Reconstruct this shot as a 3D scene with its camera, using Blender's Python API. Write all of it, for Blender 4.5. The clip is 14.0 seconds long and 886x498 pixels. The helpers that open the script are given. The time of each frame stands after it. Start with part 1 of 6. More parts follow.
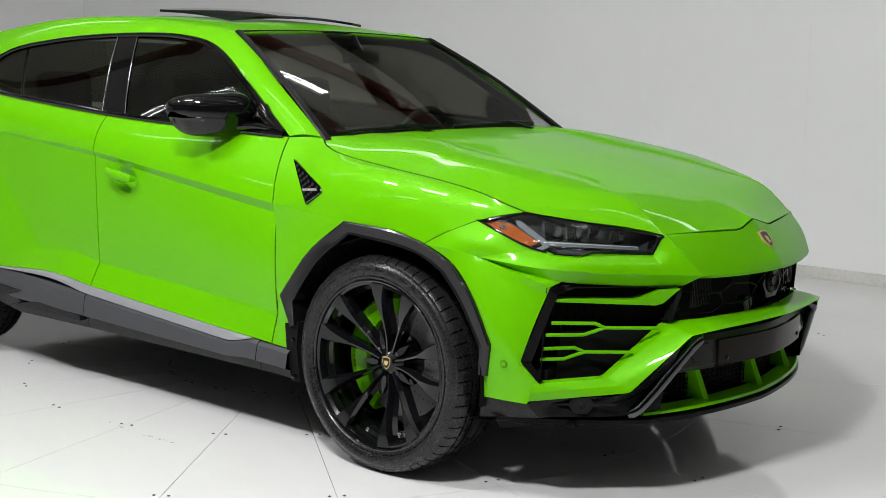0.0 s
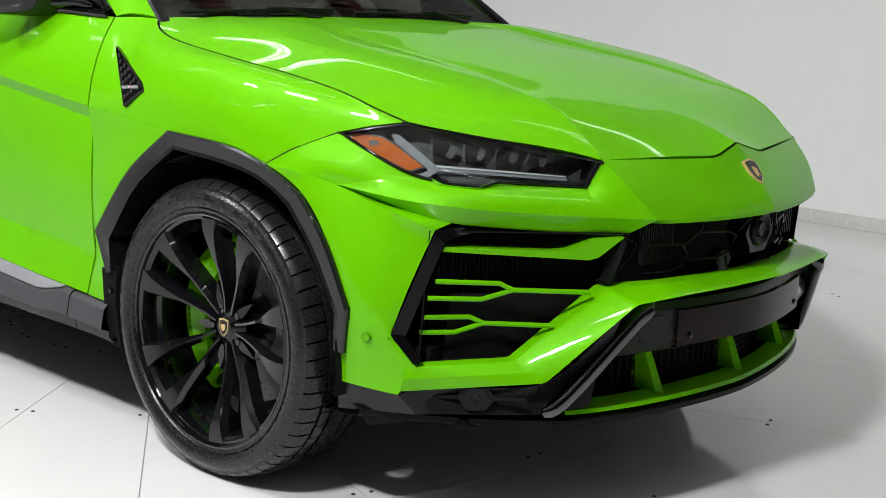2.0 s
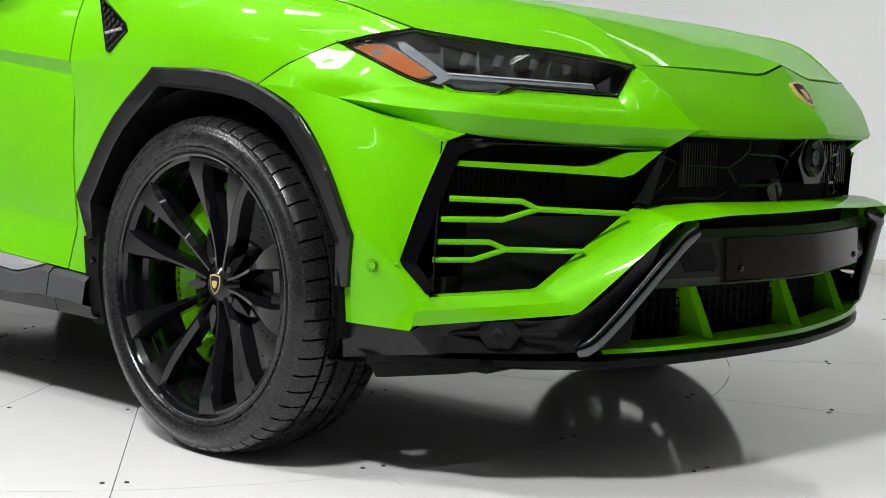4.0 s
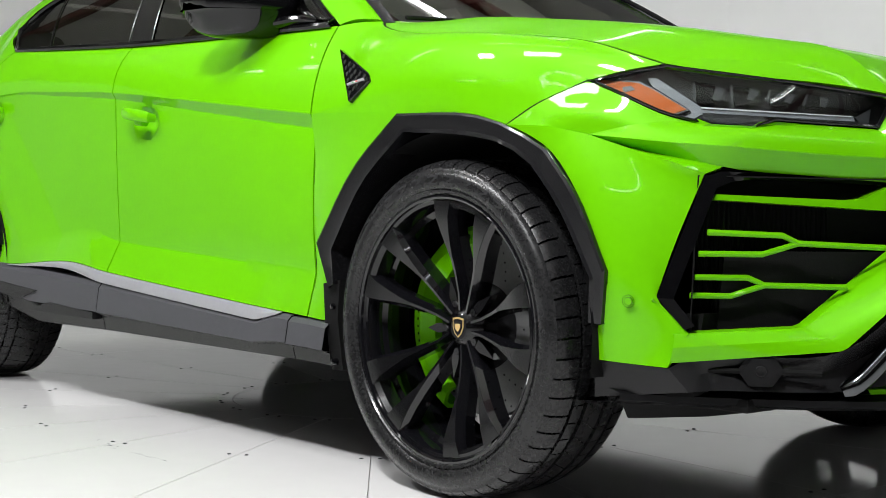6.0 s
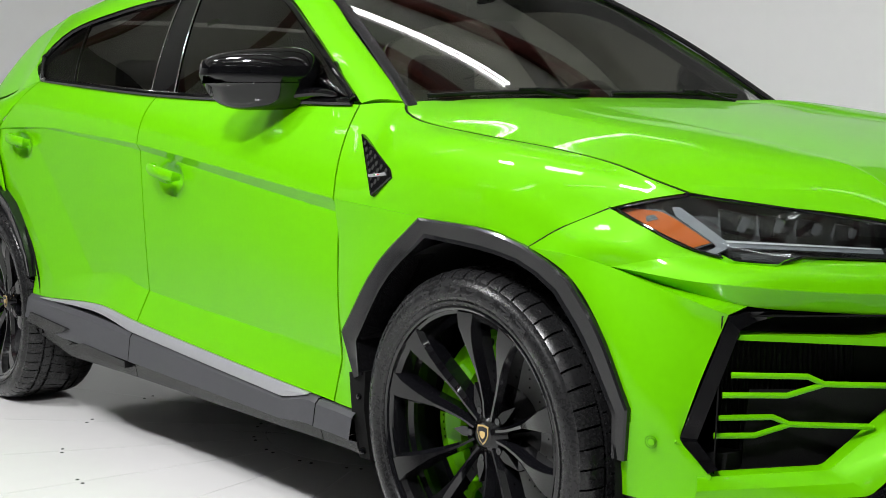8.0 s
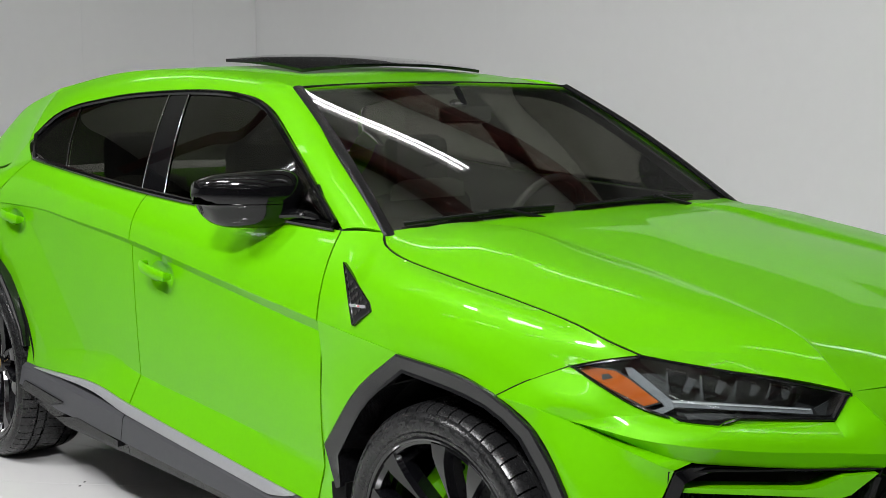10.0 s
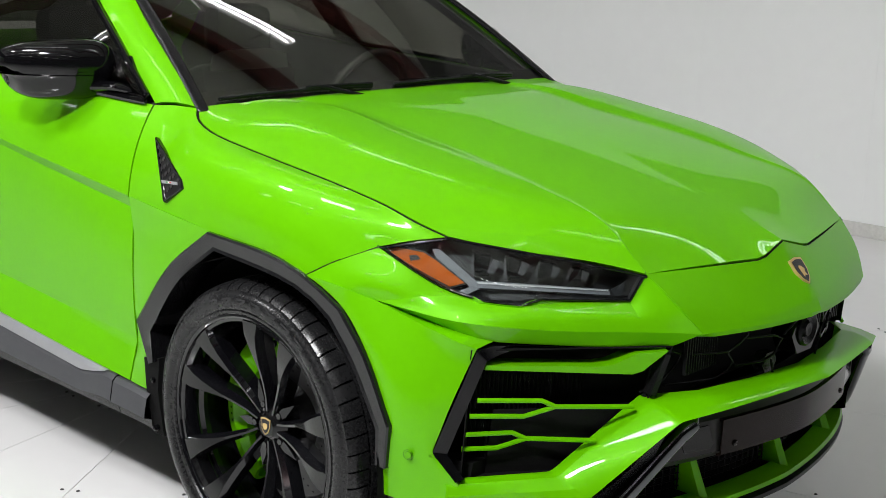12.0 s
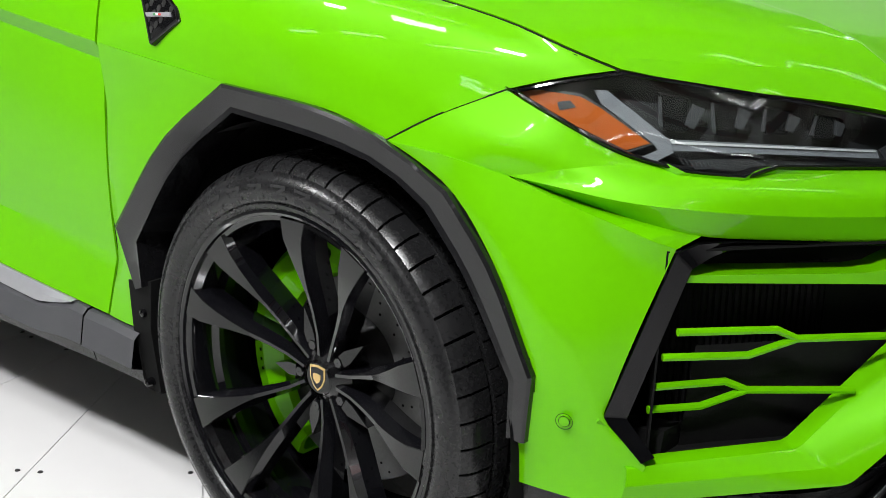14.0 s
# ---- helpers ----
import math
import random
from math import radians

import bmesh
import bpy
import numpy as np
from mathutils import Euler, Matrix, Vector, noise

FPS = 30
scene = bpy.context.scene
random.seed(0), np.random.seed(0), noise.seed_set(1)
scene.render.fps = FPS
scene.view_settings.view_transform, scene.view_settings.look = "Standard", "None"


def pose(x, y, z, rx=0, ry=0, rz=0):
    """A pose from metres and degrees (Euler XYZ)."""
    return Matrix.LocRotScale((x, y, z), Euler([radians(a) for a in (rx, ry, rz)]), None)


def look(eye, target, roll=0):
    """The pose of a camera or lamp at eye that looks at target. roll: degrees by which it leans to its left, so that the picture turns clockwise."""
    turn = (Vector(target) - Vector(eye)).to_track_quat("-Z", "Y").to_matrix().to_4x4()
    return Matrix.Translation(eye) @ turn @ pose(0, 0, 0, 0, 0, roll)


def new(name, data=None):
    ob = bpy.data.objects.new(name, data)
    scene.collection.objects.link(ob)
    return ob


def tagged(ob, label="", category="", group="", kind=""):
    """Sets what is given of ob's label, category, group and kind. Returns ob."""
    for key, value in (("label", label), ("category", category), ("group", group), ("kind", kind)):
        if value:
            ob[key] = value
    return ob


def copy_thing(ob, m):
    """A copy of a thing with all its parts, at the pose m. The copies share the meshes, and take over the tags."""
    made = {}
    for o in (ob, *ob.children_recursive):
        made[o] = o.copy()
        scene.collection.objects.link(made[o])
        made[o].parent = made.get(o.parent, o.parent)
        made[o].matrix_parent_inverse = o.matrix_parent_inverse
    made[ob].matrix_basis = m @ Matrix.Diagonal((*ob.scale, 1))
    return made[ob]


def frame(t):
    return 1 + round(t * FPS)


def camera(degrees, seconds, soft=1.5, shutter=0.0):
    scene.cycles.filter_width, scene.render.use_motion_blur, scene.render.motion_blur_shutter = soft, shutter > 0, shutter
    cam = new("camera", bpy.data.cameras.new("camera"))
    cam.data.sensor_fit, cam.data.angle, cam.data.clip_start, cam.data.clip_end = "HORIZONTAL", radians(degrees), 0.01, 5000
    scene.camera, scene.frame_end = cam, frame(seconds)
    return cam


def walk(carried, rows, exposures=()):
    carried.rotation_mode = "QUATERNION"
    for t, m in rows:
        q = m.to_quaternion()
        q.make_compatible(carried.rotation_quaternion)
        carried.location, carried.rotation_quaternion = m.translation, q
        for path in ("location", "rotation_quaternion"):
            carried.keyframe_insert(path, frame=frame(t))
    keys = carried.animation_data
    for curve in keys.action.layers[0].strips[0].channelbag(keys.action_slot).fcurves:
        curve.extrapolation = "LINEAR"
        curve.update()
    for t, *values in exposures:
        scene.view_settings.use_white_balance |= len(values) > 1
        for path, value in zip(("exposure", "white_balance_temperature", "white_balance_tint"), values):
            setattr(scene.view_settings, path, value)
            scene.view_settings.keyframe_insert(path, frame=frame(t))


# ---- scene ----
cam = camera(37.7, 14.0, soft=0.5)
PATH = [
    (0, (3.051, -4.41, 1.505), (1.801, -2.875, 1.216), 1.3),
    (0.5, (2.877, -4.021, 1.505), (1.623, -2.497, 1.179), 1.8),
    (1, (2.791, -3.639, 1.47), (1.533, -2.125, 1.113), 2.3),
    (1.5, (2.673, -3.337, 1.394), (1.412, -1.832, 1.011), 2.6),
    (2, (2.577, -3.123, 1.304), (1.307, -1.627, 0.917), 2.7),
    (2.2, (2.552, -3.056, 1.267), (1.28, -1.561, 0.881), 2.6),
    (4.3, (2.403, -2.874, 0.69), (1.066, -1.392, 0.556), 1.1),
    (4.5, (2.397, -2.885, 0.651), (1.051, -1.41, 0.543), 1.1),
    (5, (2.375, -2.908, 0.638), (0.991, -1.465, 0.581), 1.0),
    (5.5, (2.32, -2.955, 0.637), (0.871, -1.577, 0.601), 0.9),
    (6, (2.274, -2.998, 0.654), (0.767, -1.685, 0.612), 0.6),
    (6.5, (2.248, -3.01, 0.69), (0.693, -1.754, 0.619), 0.2),
    (7, (2.242, -2.988, 0.811), (0.669, -1.759, 0.694), -0.1),
    (7.5, (2.246, -2.954, 0.98), (0.683, -1.717, 0.814), -0.2),
    (8, (2.259, -2.933, 1.156), (0.719, -1.673, 0.954), -0.3),
    (8.5, (2.284, -2.933, 1.313), (0.758, -1.659, 1.09), -0.4),
    (10.8, (2.508, -3.147, 1.698), (1.046, -1.821, 1.372), 0.9),
    (11, (2.516, -3.146, 1.701), (1.079, -1.799, 1.35), 1.1),
    (11.5, (2.516, -3.108, 1.69), (1.15, -1.705, 1.283), 1.6),
    (12, (2.492, -3.054, 1.678), (1.188, -1.609, 1.217), 2.1),
    (12.5, (2.434, -2.957, 1.664), (1.177, -1.489, 1.153), 2.5),
    (13, (2.255, -2.808, 1.606), (1.002, -1.347, 1.063), 2.5),
    (13.5, (1.884, -2.625, 1.495), (0.622, -1.179, 0.932), 1.8),
    (14, (1.528, -2.426, 1.282), (0.282, -0.969, 0.712), 1.1),
]
# the filming camera turns its brightness down or up a little on the way
EXPOSURES = [(0, -0.38), (2, -0.27), (4.5, -0.10), (6.5, -0.02), (8.5, -0.17), (11, -0.36), (12.5, -0.27), (13.5, -0.22), (14, -0.18)]
walk(cam, [(t, look(eye, target, roll)) for t, eye, target, roll in PATH], exposures=EXPOSURES)

# ---------------------------------------------------------------- world and lights
world = bpy.data.worlds.new("world")
scene.world = world
world.use_nodes = True
world.node_tree.nodes["Background"].inputs[0].default_value = (0.75, 0.8, 0.85, 1)
world.node_tree.nodes["Background"].inputs[1].default_value = 0.02


def area(name, loc, target, sx, sy, watts, color=(1, 1, 1)):
    d = bpy.data.lights.new(name, "AREA")
    d.shape, d.size, d.size_y, d.energy, d.color = "RECTANGLE", sx, sy, watts, color
    ob = new(name, d)
    ob.matrix_world = look(loc, target)
    return ob


CEIL = 4.4
# first casts the shadow, wide second gives the wing highlight, third is added fill
PANELS = ((1.2, -3.7, 260, 0.56, 0.30), (-0.8, -3.0, 95, 1.10, 0.55), (-2.8, -3.8, 130, 0.56, 0.30))


def panel_place(px, py):
    """A lamp under the roof that leans towards the turntable."""
    return (px, py, 4.25), (px - 0.6, -0.3, 0.2)


for px, py, watts, wide, deep in PANELS:
    area("panel_light", *panel_place(px, py), wide, deep, watts, (0.985, 0.99, 1.0))


# ---------------------------------------------------------------- materials
def material(name, color, rough=0.5, metal=0.0, coat=0.0, coat_rough=0.03, spec=0.5, vary=0.0, scale=3.0,
             bump=0.0, bump_scale=60.0, rough_vary=0.0):
    m = bpy.data.materials.new(name)
    m.use_nodes = True
    nt = m.node_tree
    b = nt.nodes["Principled BSDF"]
    b.inputs["Base Color"].default_value = (*color, 1)
    b.inputs["Roughness"].default_value = rough
    b.inputs["Metallic"].default_value = metal
    b.inputs["Coat Weight"].default_value = coat
    b.inputs["Coat Roughness"].default_value = coat_rough
    b.inputs["Specular IOR Level"].default_value = spec
    tc = nt.nodes.new("ShaderNodeTexCoord")
    if vary:
        big = nt.nodes.new("ShaderNodeTexNoise")
        big.inputs["Scale"].default_value, big.inputs["Detail"].default_value = scale, 6
        fine = nt.nodes.new("ShaderNodeTexNoise")
        fine.inputs["Scale"].default_value, fine.inputs["Detail"].default_value = scale * 14, 4
        add = nt.nodes.new("ShaderNodeMath")
        add.operation = "ADD"
        nt.links.new(tc.outputs["Object"], big.inputs["Vector"])
        nt.links.new(tc.outputs["Object"], fine.inputs["Vector"])
        nt.links.new(big.outputs["Fac"], add.inputs[0])
        nt.links.new(fine.outputs["Fac"], add.inputs[1])
        ramp = nt.nodes.new("ShaderNodeMapRange")
        ramp.inputs["From Min"].default_value, ramp.inputs["From Max"].default_value = 0.6, 1.4
        ramp.inputs["To Min"].default_value, ramp.inputs["To Max"].default_value = 1 - vary, 1 + vary
        nt.links.new(add.outputs[0], ramp.inputs["Value"])
        mul = nt.nodes.new("ShaderNodeVectorMath")
        mul.operation = "SCALE"
        mul.inputs[0].default_value = color
        nt.links.new(ramp.outputs[0], mul.inputs["Scale"])
        nt.links.new(mul.outputs[0], b.inputs["Base Color"])
        if rough_vary:
            rr = nt.nodes.new("ShaderNodeMapRange")
            rr.inputs["From Min"].default_value, rr.inputs["From Max"].default_value = 0.6, 1.4
            rr.inputs["To Min"].default_value, rr.inputs["To Max"].default_value = rough - rough_vary, rough + rough_vary
            nt.links.new(add.outputs[0], rr.inputs["Value"])
            nt.links.new(rr.outputs[0], b.inputs["Roughness"])
    if bump:
        n = nt.nodes.new("ShaderNodeTexNoise")
        n.inputs["Scale"].default_value, n.inputs["Detail"].default_value = bump_scale, 5
        bp = nt.nodes.new("ShaderNodeBump")
        bp.inputs["Strength"].default_value, bp.inputs["Distance"].default_value = bump, 0.002
        nt.links.new(tc.outputs["Object"], n.inputs["Vector"])
        nt.links.new(n.outputs["Fac"], bp.inputs["Height"])
        nt.links.new(bp.outputs[0], b.inputs["Normal"])
    return m


def glass(name, tint, ior=1.5):
    """A pane: a tinted see-through body with a mirror-like face."""
    m = bpy.data.materials.new(name)
    m.use_nodes = True
    nt = m.node_tree
    nt.nodes.remove(nt.nodes["Principled BSDF"])
    out = nt.nodes["Material Output"]
    tr = nt.nodes.new("ShaderNodeBsdfTransparent")
    tr.inputs[0].default_value = (*tint, 1)
    gl = nt.nodes.new("ShaderNodeBsdfGlossy")
    gl.inputs["Roughness"].default_value = 0.01
    lw = nt.nodes.new("ShaderNodeLayerWeight")
    lw.inputs[0].default_value = 0.5
    pw = nt.nodes.new("ShaderNodeMath")
    pw.operation = "POWER"
    pw.inputs[1].default_value = 4.5
    fr = nt.nodes.new("ShaderNodeMapRange")
    fr.inputs["To Min"].default_value = ((ior - 1) / (ior + 1)) ** 2
    nt.links.new(lw.outputs["Facing"], pw.inputs[0])
    nt.links.new(pw.outputs[0], fr.inputs["Value"])
    mix = nt.nodes.new("ShaderNodeMixShader")
    nt.links.new(fr.outputs[0], mix.inputs[0])
    nt.links.new(tr.outputs[0], mix.inputs[1])
    nt.links.new(gl.outputs[0], mix.inputs[2])
    nt.links.new(mix.outputs[0], out.inputs[0])
    return m


def glow(name, color, strength):
    m = bpy.data.materials.new(name)
    m.use_nodes = True
    b = m.node_tree.nodes["Principled BSDF"]
    b.inputs["Emission Color"].default_value = (*color, 1)
    b.inputs["Emission Strength"].default_value = strength
    return m


GREEN = material("green_pearl_paint", (0.118, 0.45, 0.0002), 0.42, 0.06, 0.45, 0.02, 0.06, vary=0.025, scale=60)
GLOSS = material("gloss_black", (0.003, 0.003, 0.0035), 0.10, 0, 0.5, 0.02, 0.15, vary=0.1, scale=4)
SATIN = material("satin_black_plastic", (0.0075, 0.0075, 0.008), 0.24, spec=0.2, vary=0.12, scale=5, bump=0.25, bump_scale=900)
SILL = material("dark_grey_sill_plastic", (0.056, 0.056, 0.062), 0.36, spec=0.3, vary=0.1, scale=3, bump=0.15, bump_scale=700)
DARK = material("matt_black_lining", (0.006, 0.006, 0.006), 0.75, spec=0.1, vary=0.2, scale=8, bump=0.3, bump_scale=300)
RUBBER = material("tyre_rubber", (0.011, 0.011, 0.0115), 0.27, spec=0.36, vary=0.25, scale=9, bump=0.09, bump_scale=320, rough_vary=0.08)
LIPBLACK = material("low_black_plastic", (0.005, 0.005, 0.0055), 0.3, spec=0.08, vary=0.1, scale=5)
LETTER = material("raised_rubber", (0.013, 0.013, 0.014), 0.5, vary=0.2, scale=20)
ARCH = material("glossy_black_plastic", (0.007, 0.007, 0.0078), 0.25, 0, 0.45, 0.05, 0.25, vary=0.12, scale=5)
ALLOY = material("gloss_black_alloy", (0.004, 0.004, 0.005), 0.12, 0.0, 0.9, 0.02, 0.15, vary=0.1, scale=8)
FACET = material("satin_black_alloy", (0.0045, 0.0045, 0.005), 0.20, 0.0, 0.4, 0.06, 0.25, vary=0.1, scale=10)
SILVER = material("satin_silver_strip", (0.33, 0.33, 0.35), 0.38, 0.3, vary=0.05, scale=5)
CHROME = material("polished_metal", (0.75, 0.76, 0.78), 0.12, 1.0, vary=0.03, scale=9)
TUBE = material("black_chrome", (0.11, 0.115, 0.12), 0.10, 1.0, vary=0.05, scale=9)
GOLD = material("gold_enamel", (0.62, 0.43, 0.17), 0.35, 0.35, vary=0.08, scale=50)
AMBER = material("amber_reflector", (0.62, 0.125, 0.003), 0.5, 0, 0.0, 0.05, 0.2, vary=0.10, scale=60, bump=0.12, bump_scale=900)
DISC = material("ceramic_disc", (0.20, 0.20, 0.20), 0.38, 0.6, vary=0.12, scale=14)
BRACKET = material("grey_black_plastic", (0.022, 0.021, 0.021), 0.28, spec=0.25, vary=0.1, scale=6)
PLATE = material("dark_brown_film", (0.012, 0.0062, 0.005), 0.2, 0, 0.1, 0.03, 0.12, vary=0.08, scale=4)
BEZEL = material("lamp_bezel", (0.085, 0.088, 0.092), 0.35, 0.4, vary=0.1, scale=40)
LAMPGREY = material("lamp_light_guide", (0.26, 0.27, 0.29), 0.5, 0.1, 0.0, vary=0.06, scale=80, bump=0.6, bump_scale=600)
HOUSING = material("lamp_housing", (0.026, 0.026, 0.027), 0.42, 0.1, vary=0.1, scale=20)
LEATHER = material("dark_leather", (0.03, 0.03, 0.03), 0.5, vary=0.2, scale=10, bump=0.4, bump_scale=300)
SEAT = material("pale_seat_back", (0.28, 0.29, 0.27), 0.6, vary=0.1, scale=10, bump=0.3, bump_scale=300)
WHITE = material("white_print", (0.8, 0.8, 0.8), 0.4)
CALIPER = material("dark_green_print", (0.02, 0.25, 0.05), 0.4)
RED = material("red_print", (0.6, 0.03, 0.03), 0.4)
SCREW = material("dark_screw", (0.02, 0.02, 0.02), 0.6)
WIND = glass("windscreen_glass", (0.88, 0.88, 0.85), 2.05)
TINT = glass("tinted_glass", (0.43, 0.43, 0.40), 1.6)
LENS = glass("lamp_lens", (0.86, 0.88, 0.88), 1.5)
FLOOR = material("white_floor_panel", (0.762, 0.755, 0.750), 0.085, 0, 0, spec=0.7, vary=0.016, scale=0.8, rough_vary=0.02)
PAINTW = material("white_wall_paint", (0.86, 0.865, 0.86), 0.55, vary=0.014, scale=0.7, bump=0.12, bump_scale=60)
TRIMW = material("stained_skirting", (0.62, 0.61, 0.58), 0.6, vary=0.15, scale=3, bump=0.3, bump_scale=40)
INSUL = material("quilted_insulation", (0.08, 0.081, 0.078), 0.7, vary=0.2, scale=2, bump=0.5, bump_scale=30)
QUILT = material("silver_grey_quilt", (0.58, 0.58, 0.54), 0.6, vary=0.12, scale=1.5, bump=0.4, bump_scale=20)
BEAM = material("red_oxide_steel", (0.10, 0.018, 0.014), 0.5, vary=0.2, scale=4)
LAMPTUBE = glow("lit_tube", (0.985, 0.99, 1.0), 21.0)
LAMPBOX = material("white_enamel", (0.7, 0.7, 0.7), 0.4, vary=0.05, scale=6)


# ---------------------------------------------------------------- mesh tools
def spline(pts, n):
    """n points on a smooth line through pts, evenly spread over its length."""
    p = [np.array(q, float) for q in pts]
    if len(p) == 2:
        return [p[0] + (p[1] - p[0]) * k / (n - 1) for k in range(n)]
    d = [max(np.linalg.norm(b - a), 1e-6) ** 0.5 for a, b in zip(p, p[1:])]
    t = np.r_[0, np.cumsum(d)]
    e = [p[0] * 2 - p[1]] + p + [p[-1] * 2 - p[-2]]
    te = np.r_[t[0] - d[0], t, t[-1] + d[-1]]
    fine = []
    for i in range(len(p) - 1):
        t0, t1, t2, t3 = te[i:i + 4]
        a, b, c, dd = e[i:i + 4]
        for k in range(24):
            u = t1 + (t2 - t1) * k / 24
            a1 = (t1 - u) / (t1 - t0) * a + (u - t0) / (t1 - t0) * b
            a2 = (t2 - u) / (t2 - t1) * b + (u - t1) / (t2 - t1) * c
            a3 = (t3 - u) / (t3 - t2) * c + (u - t2) / (t3 - t2) * dd
            b1 = (t2 - u) / (t2 - t0) * a1 + (u - t0) / (t2 - t0) * a2
            b2 = (t3 - u) / (t3 - t1) * a2 + (u - t1) / (t3 - t1) * a3
            fine.append((t2 - u) / (t2 - t1) * b1 + (u - t1) / (t2 - t1) * b2)
    fine.append(p[-1])
    return poly(fine, n)


def poly(pts, n):
    """n points along the straight pieces of pts."""
    p = np.array(pts, float)
    s = np.r_[0, np.cumsum(np.linalg.norm(np.diff(p, axis=0), axis=1))]
    u = np.linspace(0, s[-1], n)
    return [np.array([np.interp(v, s, p[:, k]) for k in range(3)]) for v in u]


def joined(pieces, counts):
    """Several lines end to end, each with its own count of points."""
    out = []
    for pts, n in zip(pieces, counts):
        s = spline(pts, n)
        out += s if not out else s[1:]
    return out


def at(line, x):
    """y and z of a line, given from front to back, at x."""
    xs = [-p[0] for p in line]
    i = max(0, min(len(xs) - 2, int(np.searchsorted(xs, -x)) - 1))
    h = xs[i + 1] - xs[i]
    t = (-x - xs[i]) / h
    out = []
    for k in (1, 2):
        v = [p[k] for p in line]
        m = [(v[min(j + 1, len(v) - 1)] - v[max(j - 1, 0)]) / (xs[min(j + 1, len(v) - 1)] - xs[max(j - 1, 0)]) for j in (i, i + 1)]
        t2, t3 = t * t, t * t * t
        out.append((2 * t3 - 3 * t2 + 1) * v[i] + (t3 - 2 * t2 + t) * h * m[0] + (3 * t2 - 2 * t3) * v[i + 1] + (t3 - t2) * h * m[1])
    return out


def grid(bm, rows, closed=False):
    vs = [[bm.verts.new(tuple(p)) for p in r] for r in rows]
    for a, b in zip(vs, vs[1:]):
        n = len(a)
        for k in range(n if closed else n - 1):
            q = [a[k], a[(k + 1) % n], b[(k + 1) % n], b[k]]
            bm.faces.new(q)
    return vs


def coons(bottom, top, left, right, bulge=None):
    """Rows of a surface between four lines; left and right go from bottom to top."""
    nu, nv = len(bottom), len(left)
    rows = []
    for j in range(nv):
        v = j / (nv - 1)
        r = []
        for i in range(nu):
            u = i / (nu - 1)
            p = (1 - v) * bottom[i] + v * top[i] + (1 - u) * left[j] + u * right[j]
            p = p - ((1 - u) * (1 - v) * bottom[0] + u * (1 - v) * bottom[-1] + (1 - u) * v * top[0] + u * v * top[-1])
            if bulge is not None:
                p = p + np.array(bulge(u, v), float)
            r.append(p)
        rows.append(r)
    return rows


def thicken(bm, t, ref):
    """Turns a sheet into a plate of thickness t; its face looks away from ref."""
    bmesh.ops.remove_doubles(bm, verts=bm.verts, dist=2e-4)
    bmesh.ops.recalc_face_normals(bm, faces=bm.faces)
    ref = Vector(ref)
    s = sum(f.normal.dot(f.calc_center_median() - ref) * f.calc_area() for f in bm.faces)
    if s < 0:
        bmesh.ops.reverse_faces(bm, faces=bm.faces)
    bm.normal_update()
    if not t:
        return bm
    faces, verts = list(bm.faces), list(bm.verts)
    inner = {v: bm.verts.new(v.co - v.normal * t) for v in verts}
    edges = [e for e in bm.edges if e.is_boundary]
    for f in faces:
        bm.faces.new([inner[v] for v in reversed(f.verts)])
    for e in edges:
        l = e.link_loops[0]
        a, b = l.vert, l.link_loop_next.vert
        bm.faces.new([b, a, inner[a], inner[b]])
    return bm


def sheet(rows_list, t=0.012, ref=(-1.5, 0, 0.6), ease=0):
    bm = bmesh.new()
    for rows in rows_list:
        grid(bm, rows)
    if ease:
        bmesh.ops.remove_doubles(bm, verts=bm.verts, dist=2e-4)
        inside = [v for v in bm.verts if not v.is_boundary]
        for k in range(ease):
            bmesh.ops.smooth_vert(bm, verts=inside, factor=0.5, use_axis_x=True, use_axis_y=True, use_axis_z=True)
    return thicken(bm, t, ref)


def mirrored(bm):
    """The same shape on the other side of the car."""
    b = bm.copy()
    for v in b.verts:
        v.co.y = -v.co.y
    bmesh.ops.reverse_faces(b, faces=b.faces)
    return b


def whole(rows_list):
    """Rows of one half and of the other half."""
    return rows_list + [[[np.array((p[0], -p[1], p[2])) for p in reversed(r)] for r in rows] for rows in rows_list]


def part(name, bm, mat, parent=None, label="", sharp=32):
    bmesh.ops.remove_doubles(bm, verts=bm.verts, dist=1e-5)
    bm.normal_update()
    for f in bm.faces:
        f.smooth = True
    for e in bm.edges:
        if len(e.link_faces) == 2 and e.calc_face_angle(0) > radians(sharp):
            e.smooth = False
    me = bpy.data.meshes.new(name)
    bm.to_mesh(me)
    bm.free()
    me.materials.append(mat)
    ob = new(name, me)
    if parent is not None:
        ob.parent = parent
    if label:
        tagged(ob, label)
    return ob


def pair(name, bm, mat, parent, label="", sharp=32):
    other = mirrored(bm)
    return part(name, bm, mat, parent, label, sharp), part(name, other, mat, parent, label, sharp)


def box(bm, lo, hi, m=None, bevel=0.0):
    lo, hi = Vector(lo), Vector(hi)
    r = bmesh.ops.create_cube(bm, size=1, matrix=(m or Matrix()) @ Matrix.Translation((lo + hi) / 2) @ Matrix.Diagonal((*(hi - lo), 1)))
    if bevel:
        es = list({e for v in r["verts"] for e in v.link_edges})
        bmesh.ops.bevel(bm, geom=es, offset=bevel, segments=2, profile=0.5, affect="EDGES")
    return bm


